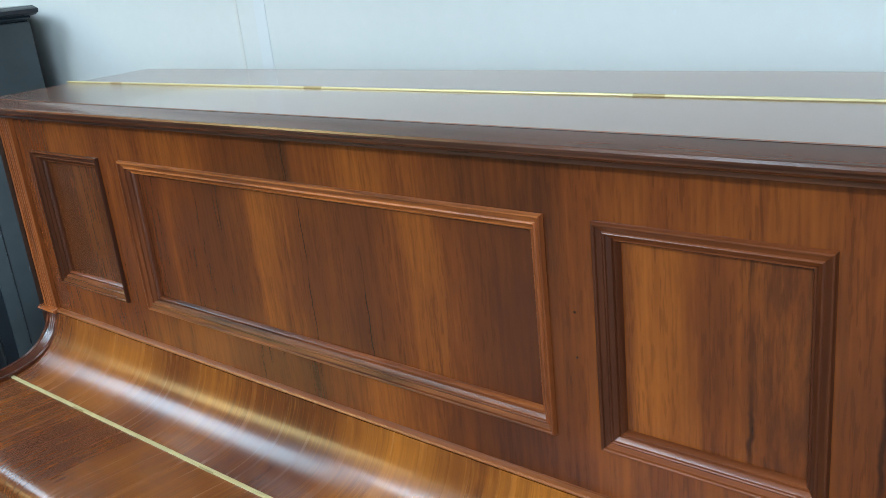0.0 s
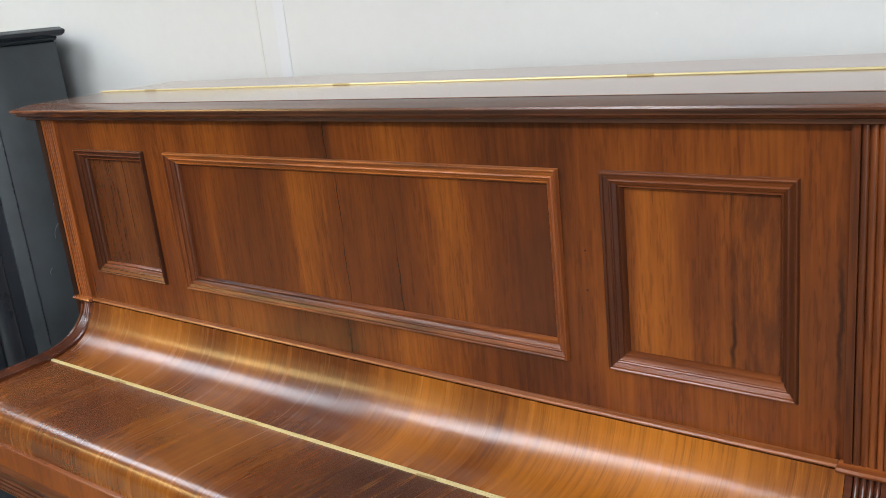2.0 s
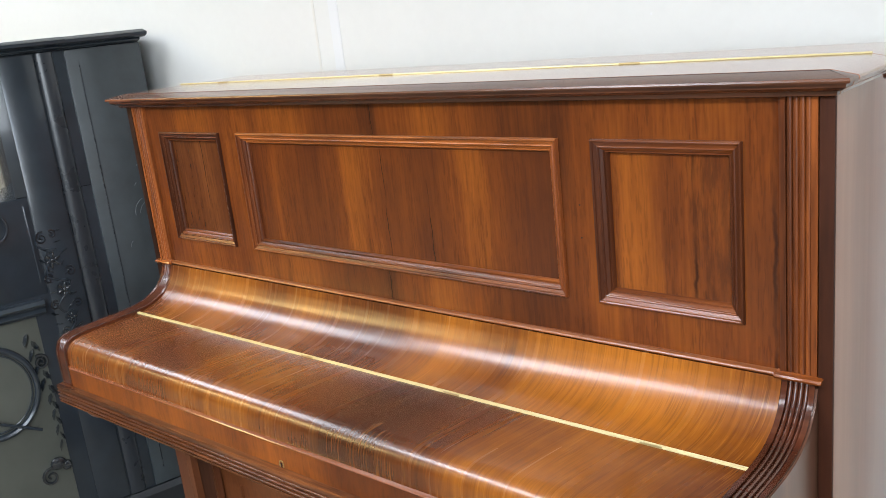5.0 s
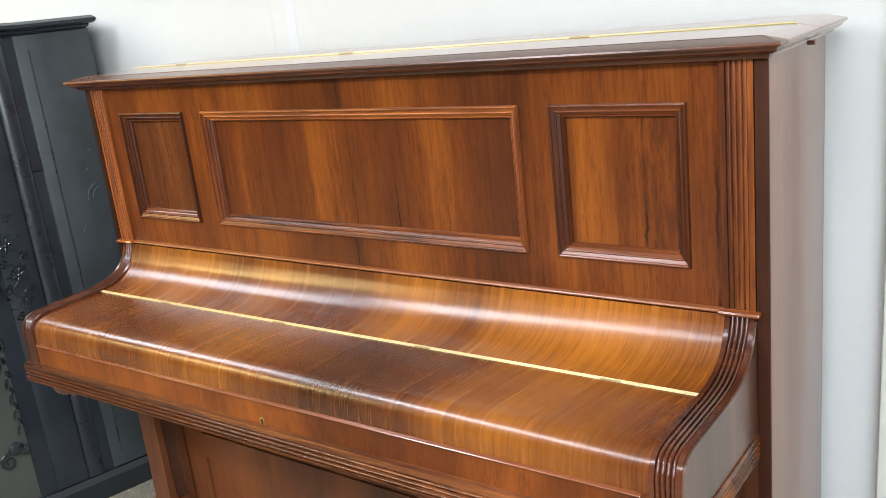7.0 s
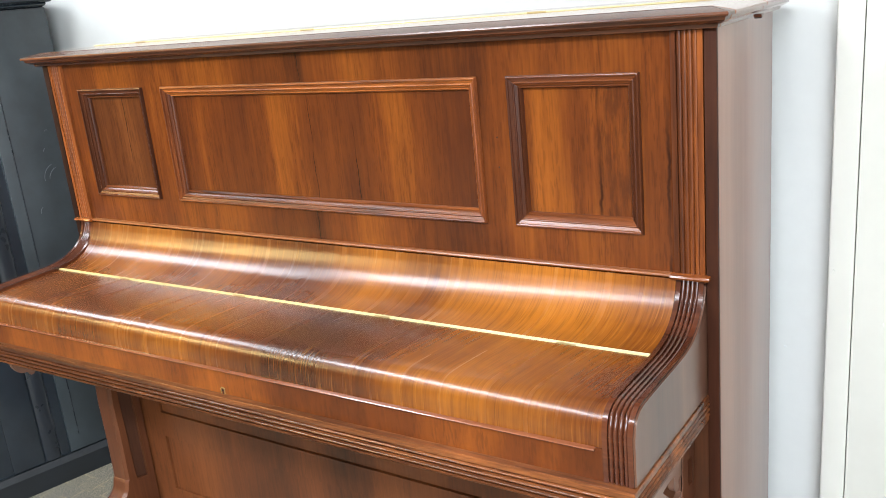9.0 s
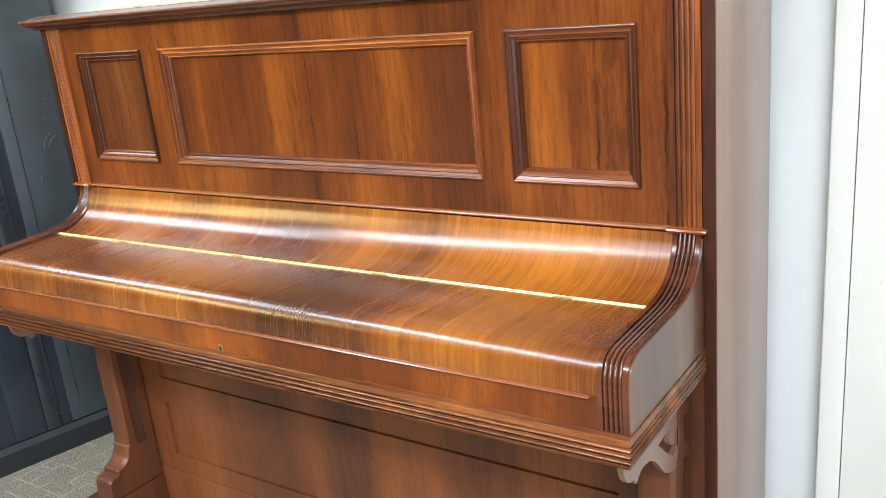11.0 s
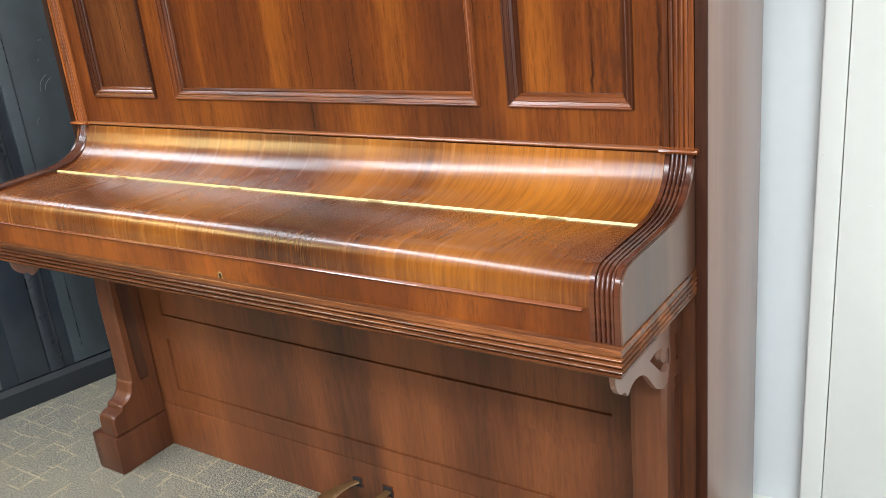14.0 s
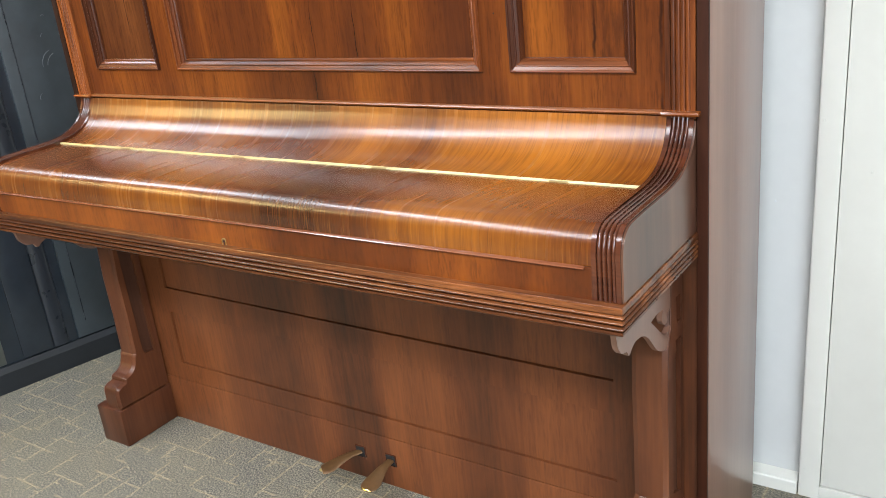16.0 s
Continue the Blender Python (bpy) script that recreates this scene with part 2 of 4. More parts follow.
veneer_right = wood("veneer_figured_leaf", "z", figure=FIG_RIGHT, cracks=[(0.546, 0.0034)], offset=4.0, contrast=1.15, grain_mark=0.34, pores=0.34, bands=16, mottle=(0.530, 0.565, 0.45), shift=-0.02, fleck=0.10, hairs=420.0)
veneer_left = wood("veneer_plain_leaf", "z", mid=srgb(84, 45, 20), light=srgb(118, 70, 34), figure=FIG_LEFT, cracks=[(-0.50, 0.0012)], offset=6.0, grain_mark=0.30, pores=0.34, contrast=1.1, shift=-0.10, fleck=0.10, hairs=420.0)
FALL_LOOK = dict(mid=srgb(90, 45, 14), light=srgb(150, 89, 23), rough=0.27, coat=0.34, pores=0.28, grain_mark=0.26, slant=8.0, flash=0.14, along=0.018, fleck=0.042, relief=0.0, contrast=1.25, shift=0.0, hairs=400.0, cloud=0.07, spec=0.42)
veneer_fall = wood("veneer_fall", "y", figure=FIG_FALL, offset=1.0, **FALL_LOOK)
veneer_roll = wood("veneer_fall_front", "y", figure=FIG_ROLL, offset=1.6, **FALL_LOOK)
veneer_low = wood("veneer_lower", "z", offset=9.0, figure=FIG_LOW, contrast=1.2, dark=srgb(48, 31, 22), mid=srgb(88, 49, 28), light=srgb(120, 70, 38), rough=0.32, coat=0.15, grain_mark=0.34, pores=0.25, shift=0.05, fleck=0.12)
# Paled and greyed: the white door's reflection on the case side is in this colour.
veneer_side_sheen = wood("veneer_side_sheen", "z", offset=12.0, bands=10, dark=srgb(84, 56, 44), mid=srgb(118, 84, 68), light=srgb(144, 108, 88), rough=0.36, coat=0.8, relief=0.0, pores=0.0, contrast=0.55, grain_mark=0.14, cloud=0.04)
# Paler than the front veneers: the lid's bright reflected sheen is in its colour.
veneer_lid_sheen = wood("veneer_lid_sheen", "x", offset=14.0, bands=9, dark=srgb(98, 64, 48), mid=srgb(132, 92, 71), light=srgb(154, 112, 88), rough=0.22, coat=1.0, cloud=0.04)
# Darker copy of the case-side veneer, with contact shade put into the colour.
cheek_wood = wood("cheek_shaded_veneer", "z", offset=19.0, bands=10, dark=srgb(58, 36, 26), mid=srgb(86, 57, 42), light=srgb(112, 78, 58), rough=0.36, coat=0.55, relief=0.0, pores=0.1, grain_mark=0.2)
lid_dark = wood("lid_moulding_wood", "x", offset=51.0, bands=14, dark=srgb(40, 22, 15), mid=srgb(70, 40, 26), light=srgb(104, 60, 36), rough=0.24, coat=0.35, grain_mark=0.4, pores=0.4)
# Tone shifted up: highlights on the level side-panel mouldings are in the colour.
mould_side_run = wood("purplish_moulding_wood", "x", offset=61.0, bands=14, dark=srgb(38, 19, 12), mid=srgb(70, 35, 18), light=srgb(108, 58, 28), rough=0.24, coat=0.2, spec=0.3, shift=0.12, grain_mark=0.4)
mould_side_up = wood("purplish_moulding_upright", "z", offset=63.0, bands=14, dark=srgb(34, 17, 11), mid=srgb(64, 32, 16), light=srgb(98, 52, 25), rough=0.34, coat=0.0, spec=0.18, grain_mark=0.4)
solid_run = wood("moulding_wood", "x", offset=3.0, bands=14, light=srgb(164, 90, 36), rough=0.24, coat=0.4)
solid_up = wood("moulding_wood_upright", "z", offset=5.0, bands=14, light=srgb(150, 82, 34), rough=0.36, coat=0.05, pores=0.5, grain_mark=0.5)
edge_dark = wood("dark_case_edge", "z", offset=41.0, bands=14, dark=srgb(22, 11, 7), mid=srgb(42, 21, 12), light=srgb(70, 36, 20), rough=0.55, coat=0.0, spec=0.12)
# Darker leg wood for the recess plates: the recess shade is in the colour.
leg_shade = wood("shaded_leg_recess", "z", offset=43.0, bands=12, dark=srgb(38, 22, 15), mid=srgb(62, 38, 27), light=srgb(84, 54, 38), rough=0.36, coat=0.1)
bed_wood = wood("bed_wood", "x", offset=3.0, bands=14, dark=srgb(44, 23, 13), mid=srgb(84, 46, 23), light=srgb(140, 82, 42), rough=0.28, coat=0.2, pores=0.7, grain_mark=0.6, fleck=0.08, hairs=340.0)
# Base lightened: the light on the moulding's upward slopes is put into the colour.
mould_run = wood("panel_moulding_wood", "x", offset=33.0, bands=14, mid=srgb(108, 57, 24), light=srgb(164, 95, 42), rough=0.34, coat=0.05, grain_mark=0.7, spec=0.25, shift=0.09, hairs=340.0, pores=0.4)
mould_up = wood("panel_moulding_upright", "z", offset=35.0, bands=14, mid=srgb(92, 46, 20), light=srgb(140, 76, 34), rough=0.30, coat=0.05, grain_mark=0.4)
solid_dark = wood("dark_polished_wood", "x", offset=8.0, bands=14, dark=srgb(38, 19, 12), mid=srgb(66, 33, 20), light=srgb(98, 53, 31), rough=0.20, coat=0.5)
solid_leg = wood("leg_wood", "z", offset=11.0, bands=9, dark=srgb(42, 23, 14), mid=srgb(74, 41, 25), light=srgb(102, 60, 36), rough=0.34, coat=0.15, spec=0.3, relief=0.0, pores=0.1)
brass = plain("brass", srgb(188, 176, 130), 0.40, 0.5, 0.10, 80, 0.05)
brass_mid = plain("browned_brass", srgb(150, 134, 90), 0.45, 0.5, 0.12, 60, 0.1)
brass_dull = plain("tarnished_brass", srgb(92, 66, 38), 0.50, 0.4, 0.3, 60, 0.25)
brass_worn = plain("worn_bright_brass", srgb(236, 206, 120), 0.2, 1.0, 0.05, 60, 0.05)
# Solid black for holes and gaps: the darkness inside is put into the colour.
hole_black = plain("hole_shade_black", srgb(18, 12, 10), 0.9, 0.0, 0.2, 30, 0.0)
ebony = plain("black_polish", srgb(37, 43, 49), 0.22, 0.0, 0.3, 12, 0.10, coat=0.3)
ebony_gloss = plain("black_polish_bright", srgb(28, 32, 37), 0.16, 0.0, 0.3, 12, 0.05, coat=1.0)
ebony_low = plain("black_plinth_paint", srgb(25, 28, 31), 0.48, 0.0, 0.3, 12, 0.12)
ebony_soft = plain("black_polish_dull", srgb(35, 39, 44), 0.28, 0.0, 0.3, 12, 0.12, coat=0.15)
door_olive = plain("olive_grey_panel", srgb(74, 76, 70), 0.30, 0.0, 0.15, 14, 0.1, coat=0.3)
ebony_matt = plain("black_polish_scuffed", srgb(48, 54, 57), 0.42, 0.0, 0.3, 18, 0.15, coat=0.1)
wall_paint = plain("white_wall_paint", srgb(191, 192, 189), 0.55, 0.0, 0.03, 40, 0.06)
trim_paint = plain("white_gloss_paint", srgb(206, 205, 196), 0.35, 0.0, 0.03, 25, 0.10)
filler = plain("white_filler", srgb(193, 195, 196), 0.5, 0.0, 0.02, 25, 0.2)
# Two tones for unseen walls, kept dark so the polished wood reflects less light.
dim_paint = plain("dim_unseen_wall", srgb(88, 82, 74), 0.6, 0.0, 0.06, 20, 0.08)
dark_paint = plain("dark_unseen_wall", srgb(58, 50, 44), 0.6, 0.0, 0.06, 20, 0.08)
ceiling_paint = plain("ceiling_paint", srgb(232, 230, 224), 0.8, 0.0, 0.03, 30, 0.05)
carpet = carpet_material()
tube_glow = glow("cool_tube", (0.92, 0.94, 1.0, 1), 4.0)
bright_glow = glow("cool_bright_tube", (1.0, 0.95, 0.90, 1), 4.0)
fill_glow = glow("fill_tube", (0.96, 0.96, 1.0, 1), 4.0)
warm_glow = glow("warm_diffuser", (1.0, 0.78, 0.40, 1), 3.0)
lamp_body = plain("white_enamel", srgb(225, 225, 222), 0.4)

# ---- mesh helpers ----


def finish(name, bm, material, parent=None, label="", angle=32):
    bmesh.ops.recalc_face_normals(bm, faces=bm.faces)
    mesh = bpy.data.meshes.new(name)
    bm.to_mesh(mesh)
    bm.free()
    for p in mesh.polygons:
        p.use_smooth = True
    mesh.set_sharp_from_angle(angle=radians(angle))
    mesh.materials.append(material)
    ob = new(name, mesh)
    if parent:
        ob.parent = parent
    if label:
        ob["label"] = label
    return ob


def part(name, bm, material, parent, label="", angle=32):
    return finish(name, bm, material, parent, label, angle)


def thing(name, label, category, group="", place=(0, 0, 0)):
    ob = new(name)
    ob.location = place
    return tagged(ob, label, category, group)


def box(x0, x1, y0, y1, z0, z1, bevel=0.0, bm=None, seg=2):
    own = bmesh.new()
    bmesh.ops.create_cube(own, size=1.0)
    for v in own.verts:
        v.co = ((x0 + x1) / 2 + v.co.x * (x1 - x0), (y0 + y1) / 2 + v.co.y * (y1 - y0), (z0 + z1) / 2 + v.co.z * (z1 - z0))
    if bevel:
        bmesh.ops.bevel(own, geom=list(own.edges), offset=bevel, segments=seg, profile=0.6, affect="EDGES")
    return join(bm, own)


def join(bm, own):
    if bm is None:
        return own
    mesh = bpy.data.meshes.new("tmp")
    own.to_mesh(mesh)
    own.free()
    bm.from_mesh(mesh)
    bpy.data.meshes.remove(mesh)
    return bm


def extrude(outline, a, b, axis="x", bm=None, bevel=0.0):
    """A closed outline swept from a to b along an axis. The outline is (y, z) for x, (x, z) for y, (x, y) for z."""
    own = bmesh.new()

    def at(p, s):
        return {"x": (s, p[0], p[1]), "y": (p[0], s, p[1]), "z": (p[0], p[1], s)}[axis]
    first = [own.verts.new(at(p, a)) for p in outline]
    last = [own.verts.new(at(p, b)) for p in outline]
    count = len(outline)
    for i in range(count):
        own.faces.new((first[i], first[(i + 1) % count], last[(i + 1) % count], last[i]))
    caps = [own.faces.new(first), own.faces.new(last[::-1])]
    if bevel:
        bmesh.ops.bevel(own, geom=[e for c in caps for e in c.edges], offset=bevel, segments=2, profile=0.6, affect="EDGES")
    return join(bm, own)


def curve(points, steps=6):
    """A smooth line through the points."""
    pts = [Vector(p) for p in points]
    pts = [pts[0] * 2 - pts[1]] + pts + [pts[-1] * 2 - pts[-2]]
    out = []
    for i in range(1, len(pts) - 2):
        p0, p1, p2, p3 = pts[i - 1:i + 3]
        for k in range(steps):
            t = k / steps
            out.append(0.5 * (2 * p1 + (p2 - p0) * t + (2 * p0 - 5 * p1 + 4 * p2 - p3) * t * t + (3 * p1 - p0 - 3 * p2 + p3) * t ** 3))
    out.append(pts[-2])
    return [tuple(p) for p in out]


def offset_line(line, d):
    """The line moved by d to its left."""
    out = []
    for i, p in enumerate(line):
        a, b = Vector(line[max(0, i - 1)]), Vector(line[min(len(line) - 1, i + 1)])
        t = (b - a).normalized()
        out.append((p[0] - t.y * d, p[1] + t.x * d))
    return out


def fretted(outer, holes, x0, x1, chamfer=0.0):
    """A board in the y-z plane from x0 to x1 with openings sawn out of it; its rim at x1 may be chamfered."""
    own = bmesh.new()
    sides = []
    for x in (x0, x1):
        loops, rim = [], []
        for pts in [offset_line(outer, -chamfer) if x == x1 else outer] + list(holes):
            vs = [own.verts.new((x, y, z)) for y, z in pts]
            loops.append(vs)
            rim += [own.edges.new((vs[i], vs[(i + 1) % len(vs)])) for i in range(len(vs))]
        bmesh.ops.triangle_fill(own, use_beauty=True, use_dissolve=False, edges=rim)
        sides.append(loops)
    for p, q in zip(*sides):
        for i in range(len(p)):
            j = (i + 1) % len(p)
            own.faces.new((p[i], p[j], q[j], q[i]))
    return own


def moulding_length(x0, x1, z0, z1, y, profile, side):
    """One mitred length of the moulding round a rectangle. profile: (inward, forward) from the outer edge."""
    own = bmesh.new()
    rows = []
    for inward, forward in profile:
        ring = ((x0 + inward, z0 + inward), (x1 - inward, z0 + inward), (x1 - inward, z1 - inward), (x0 + inward, z1 - inward))
        rows.append([own.verts.new((x, y - forward, z)) for x, z in (ring[side], ring[(side + 1) % 4])])
    for a, b in zip(rows, rows[1:]):
        own.faces.new((a[0], a[1], b[1], b[0]))
    return own


def tube(points, radius, sides=8, bm=None, taper=1.0):
    """A round bar along a line of points."""
    own = bmesh.new()
    pts = [Vector(p) for p in points]
    rings = []
    for i, p in enumerate(pts):
        t = (pts[min(i + 1, len(pts) - 1)] - pts[max(i - 1, 0)]).normalized()
        u = t.cross(Vector((1, 0, 0)) if abs(t.x) < 0.8 else Vector((0, 1, 0))).normalized()
        w = t.cross(u)
        r = radius * (1 + (taper - 1) * i / max(1, len(pts) - 1))
        rings.append([own.verts.new(p + (u * math.cos(2 * math.pi * k / sides) + w * math.sin(2 * math.pi * k / sides)) * r) for k in range(sides)])
    for a, b in zip(rings, rings[1:]):
        for k in range(sides):
            own.faces.new((a[k], a[(k + 1) % sides], b[(k + 1) % sides], b[k]))
    own.faces.new(rings[0])
    own.faces.new(rings[-1][::-1])
    return join(bm, own)


def blob(centre, size, bm=None, seg=10):
    own = bmesh.new()
    bmesh.ops.create_uvsphere(own, u_segments=seg, v_segments=max(6, seg // 2 + 2), radius=1.0)
    for v in own.verts:
        v.co = Vector(centre) + Vector((v.co.x * size[0], v.co.y * size[1], v.co.z * size[2]))
    return join(bm, own)


def pierced(xs, zs, holes, y0, y1):
    """A board cut on a grid, with openings at the given cells."""
    own = bmesh.new()
    grid = {}

    def corner(i, k, y):
        if (i, k, y) not in grid:
            grid[i, k, y] = own.verts.new((xs[i], y, zs[k]))
        return grid[i, k, y]
    solid = {(i, k) for i in range(len(xs) - 1) for k in range(len(zs) - 1)} - set(holes)
    for i, k in sorted(solid):
        own.faces.new((corner(i, k, y0), corner(i + 1, k, y0), corner(i + 1, k + 1, y0), corner(i, k + 1, y0)))
        own.faces.new((corner(i, k, y1), corner(i, k + 1, y1), corner(i + 1, k + 1, y1), corner(i + 1, k, y1)))
        for di, dk, a, b in ((-1, 0, (i, k), (i, k + 1)), (1, 0, (i + 1, k), (i + 1, k + 1)), (0, -1, (i, k), (i + 1, k)), (0, 1, (i, k + 1), (i + 1, k + 1))):
            if (i + di, k + dk) not in solid:
                own.faces.new((corner(*a, y0), corner(*b, y0), corner(*b, y1), corner(*a, y1)))
    return own


# ---- the room ----
def structure(name, bm, material, label, category, parent=None):
    return tagged(finish(name, bm, material, parent), label, category, kind="structure")


structure("floor", box(ROOM_X0 - 0.1, ROOM_X1 + 0.1, ROOM_Y0 - 0.1, ROOM_Y1 + 0.1, -0.08, 0.0), carpet, "grey-green loop-pile carpet with straw-coloured dashes", "floor")
structure("ceiling", box(ROOM_X0 - 0.1, ROOM_X1 + 0.1, ROOM_Y0 - 0.1, ROOM_Y1 + 0.1, ROOM_H, ROOM_H + 0.1), ceiling_paint, "plain white painted ceiling", "ceiling")
structure("wall_north", box(ROOM_X0 - 0.1, ROOM_X1 + 0.1, ROOM_Y1, ROOM_Y1 + 0.1, 0.0, ROOM_H), wall_paint, "white painted wall behind the piano", "wall")
# west, south and east walls are out of view; their dark tones dim reflections
structure("wall_west", box(ROOM_X0 - 0.1, ROOM_X0, ROOM_Y0, ROOM_Y1, 0.0, ROOM_H), dark_paint, "unseen plain side wall, darkened to keep reflections dim", "wall")
structure("wall_south", box(ROOM_X0 - 0.1, ROOM_X1 + 0.1, ROOM_Y0 - 0.1, ROOM_Y0, 0.0, ROOM_H), dim_paint, "unseen plain taupe wall, toned to keep reflections dim", "wall")
east = box(ROOM_X1, ROOM_X1 + 0.1, ROOM_Y0, ROOM_Y1, 0.0, 0.7)
box(ROOM_X1, ROOM_X1 + 0.1, ROOM_Y0, ROOM_Y1, 2.2, ROOM_H, bm=east)
box(ROOM_X1, ROOM_X1 + 0.1, ROOM_Y0, -4.35, 0.7, 2.2, bm=east)
box(ROOM_X1, ROOM_X1 + 0.1, -1.65, ROOM_Y1, 0.7, 2.2, bm=east)
structure("wall_east", east, dim_paint, "unseen taupe wall with a window opening, toned to keep reflections dim", "wall")

# ---- the upright piano ----
piano = thing("upright_piano", "polished rosewood upright piano with panelled front and closed fall", "piano")
CASE, IN = 0.720, 0.703
BACK = 0.277

for s in (-1, 1):
    a, b = sorted((s * IN, s * CASE))
    part("side_panel", box(a, b, 0.006, BACK, 0.0, 1.152, 0.0015), veneer_side_sheen, piano, "plain veneered case side, its soft sheen partly in the colour")
for s in (-1, 1):
    a, b = sorted((s * (IN + 0.0005), s * CASE))
    part("side_edge", box(a, b, -0.0005, 0.0055, 0.0, 1.151, 0.001), edge_dark, piano, "dark solid front edge of the case side")
part("back_board", box(-IN + 0.001, IN - 0.001, BACK - 0.02, BACK - 0.003, 0.02, 1.15), veneer_side_sheen, piano)

# lid: a fixed front strip with its moulding, the hinged flap and the fixed back
LID_HW, LID_Z = 0.748, 1.178


def lid_edge():
    """The moulded edge: depth below the top, and how far it stands out there."""
    return [(0.0000, -0.0030), (0.0062, 0.0245), (0.0072, 0.0264), (0.0095, 0.0272), (0.0118, 0.0262), (0.0125, 0.0222), (0.0145, 0.0212), (0.0168, 0.0205), (0.0195, 0.0165), (0.0215, 0.0125), (0.0220, 0.0090), (0.0265, 0.0075), (0.0285, 0.0020)]


def settle(bm):
    """The key bed and all on it have sunk a few millimetres at the bass end."""
    for v in bm.verts:
        v.co.z -= (0.7 - v.co.x) / 1.4 * (0.003 + 0.008 * min(1.0, max(0.0, -v.co.y) / 0.26))
    return bm


def lid_slab(y0, y1, front, hw, top):
    """A slab of the lid with the moulding along its front and both ends."""
    own = bmesh.new()
    rings = []
    for depth, out in lid_edge():
        side = hw - 0.0272 + out
        fy = y0 - out if front else y0
        rings.append([own.verts.new(p) for p in ((-side - 0.005, fy, top - depth), (side - 0.005, fy, top - depth), (side - 0.005, y1, top - depth), (-side - 0.005, y1, top - depth))])
    for a, b in zip(rings, rings[1:]):
        for i in range(4):
            own.faces.new((a[i], a[(i + 1) % 4], b[(i + 1) % 4], b[i]))
    own.faces.new(rings[0])
    own.faces.new(rings[-1][::-1])
    return own


part("lid_front_strip", lid_slab(-0.0005, 0.0010, True, LID_HW, LID_Z), lid_dark, piano, "moulded front edge of the lid")
part("lid_flap", lid_slab(0.0048, 0.1535, False, LID_HW, LID_Z), veneer_lid_sheen, piano, "hinged flap of the lid, closed")
part("lid_back", lid_slab(0.1565, 0.306, False, LID_HW, LID_Z), veneer_lid_sheen, piano)
hinge = part("lid_hinge", tube([(-0.742, 0.155, LID_Z + 0.0008), (0.712, 0.155, LID_Z + 0.0008)], 0.0018), brass, piano, "long brass piano hinge")
for i in range(12):
    x = -0.742 + 1.454 * (i + 0.2) / 12
    part("knuckle", tube([(x, 0.155, LID_Z + 0.0008), (x + 0.034, 0.155, LID_Z + 0.0008)], 0.0020), brass_mid if i % 4 == 1 else brass, hinge)
part("lid_catch", extrude([(0.134, 1.1560), (0.135, 1.1520), (0.138, 1.1500), (0.142, 1.1515), (0.147, 1.1560)], 0.7300, 0.7400), solid_dark, piano)

# upper front: a frame with three openings, each with a recessed leaf and a moulding
ZT, ZB = 1.150, 0.8100
PANELS = [(-0.618, -0.413, veneer_left), (-0.357, 0.359, veneer_mid), (0.410, 0.615, veneer_right)]
PZ0, PZ1 = 0.872, 1.099
FRONT = 0.006
edges = [-0.658] + [e for x0, x1, _ in PANELS for e in (x0 + 0.008, x1 - 0.008)] + [0.658]
own = pierced(edges, [ZB, PZ0 + 0.008, PZ1 - 0.008, ZT], [(1, 1), (3, 1), (5, 1)], FRONT, 0.024)
upper = part("upper_panel", own, wood("veneer_frame", "z", figure=FIG_RAIL, cracks=[(0.004, 0.0013), (0.652, 0.0035)], grain_mark=0.30, pores=0.32, contrast=1.25, shift=-0.01, fleck=0.10, hairs=420.0), piano, "veneered front frame with three sunk panels")
MOULD = [(0.0000, 0.0000), (0.0003, 0.0034), (0.0012, 0.0052), (0.0026, 0.0056), (0.0040, 0.0048), (0.0046, 0.0028), (0.0054, 0.0024), (0.0090, 0.0006), (0.0097, 0.0012), (0.0107, 0.0017), (0.0117, 0.0011), (0.0122, -0.0006), (0.0130, -0.0011), (0.0158, -0.0037), (0.0163, -0.0054), (0.0172, -0.0052), (0.0184, -0.0052), (0.0196, -0.0068), (0.0204, -0.0090), (0.0210, -0.0126)]
for x0, x1, leaf in PANELS:
    part("inset_panel", box(x0 + 0.008, x1 - 0.008, FRONT + 0.0118, 0.023, PZ0 + 0.008, PZ1 - 0.008), leaf, upper, "sunk veneer leaf")
    for side in range(4):
        part("panel_moulding", moulding_length(x0, x1, PZ0, PZ1, FRONT, MOULD, side), ((mould_run, mould_up) if leaf is veneer_mid else (mould_side_run, mould_side_up))[side % 2], upper, "raised polished moulding along the panel", 28)
for z in (0.962, 1.008):
    part("screw_hole", tube([(0.387, FRONT - 0.0006, z), (0.387, FRONT + 0.002, z)], 0.0013), edge_dark, upper)


def reeded(width, reeds, proud, deep=0.0045, full=0.46):
    """Half-round reeds between two flat margins, as (across, forward)."""
    m = width * 0.17
    line = [(0, 0), (0, proud), (m, proud)]
    w = (width - 2 * m) / reeds
    for i in range(reeds):
        for k in range(0, 7):
            a = math.pi * k / 6
            line.append((m + w * (i + 0.5) - math.cos(a) * w * full, proud - deep + math.sin(a) * deep))
    return line + [(width - m, proud), (width, proud), (width, 0)]


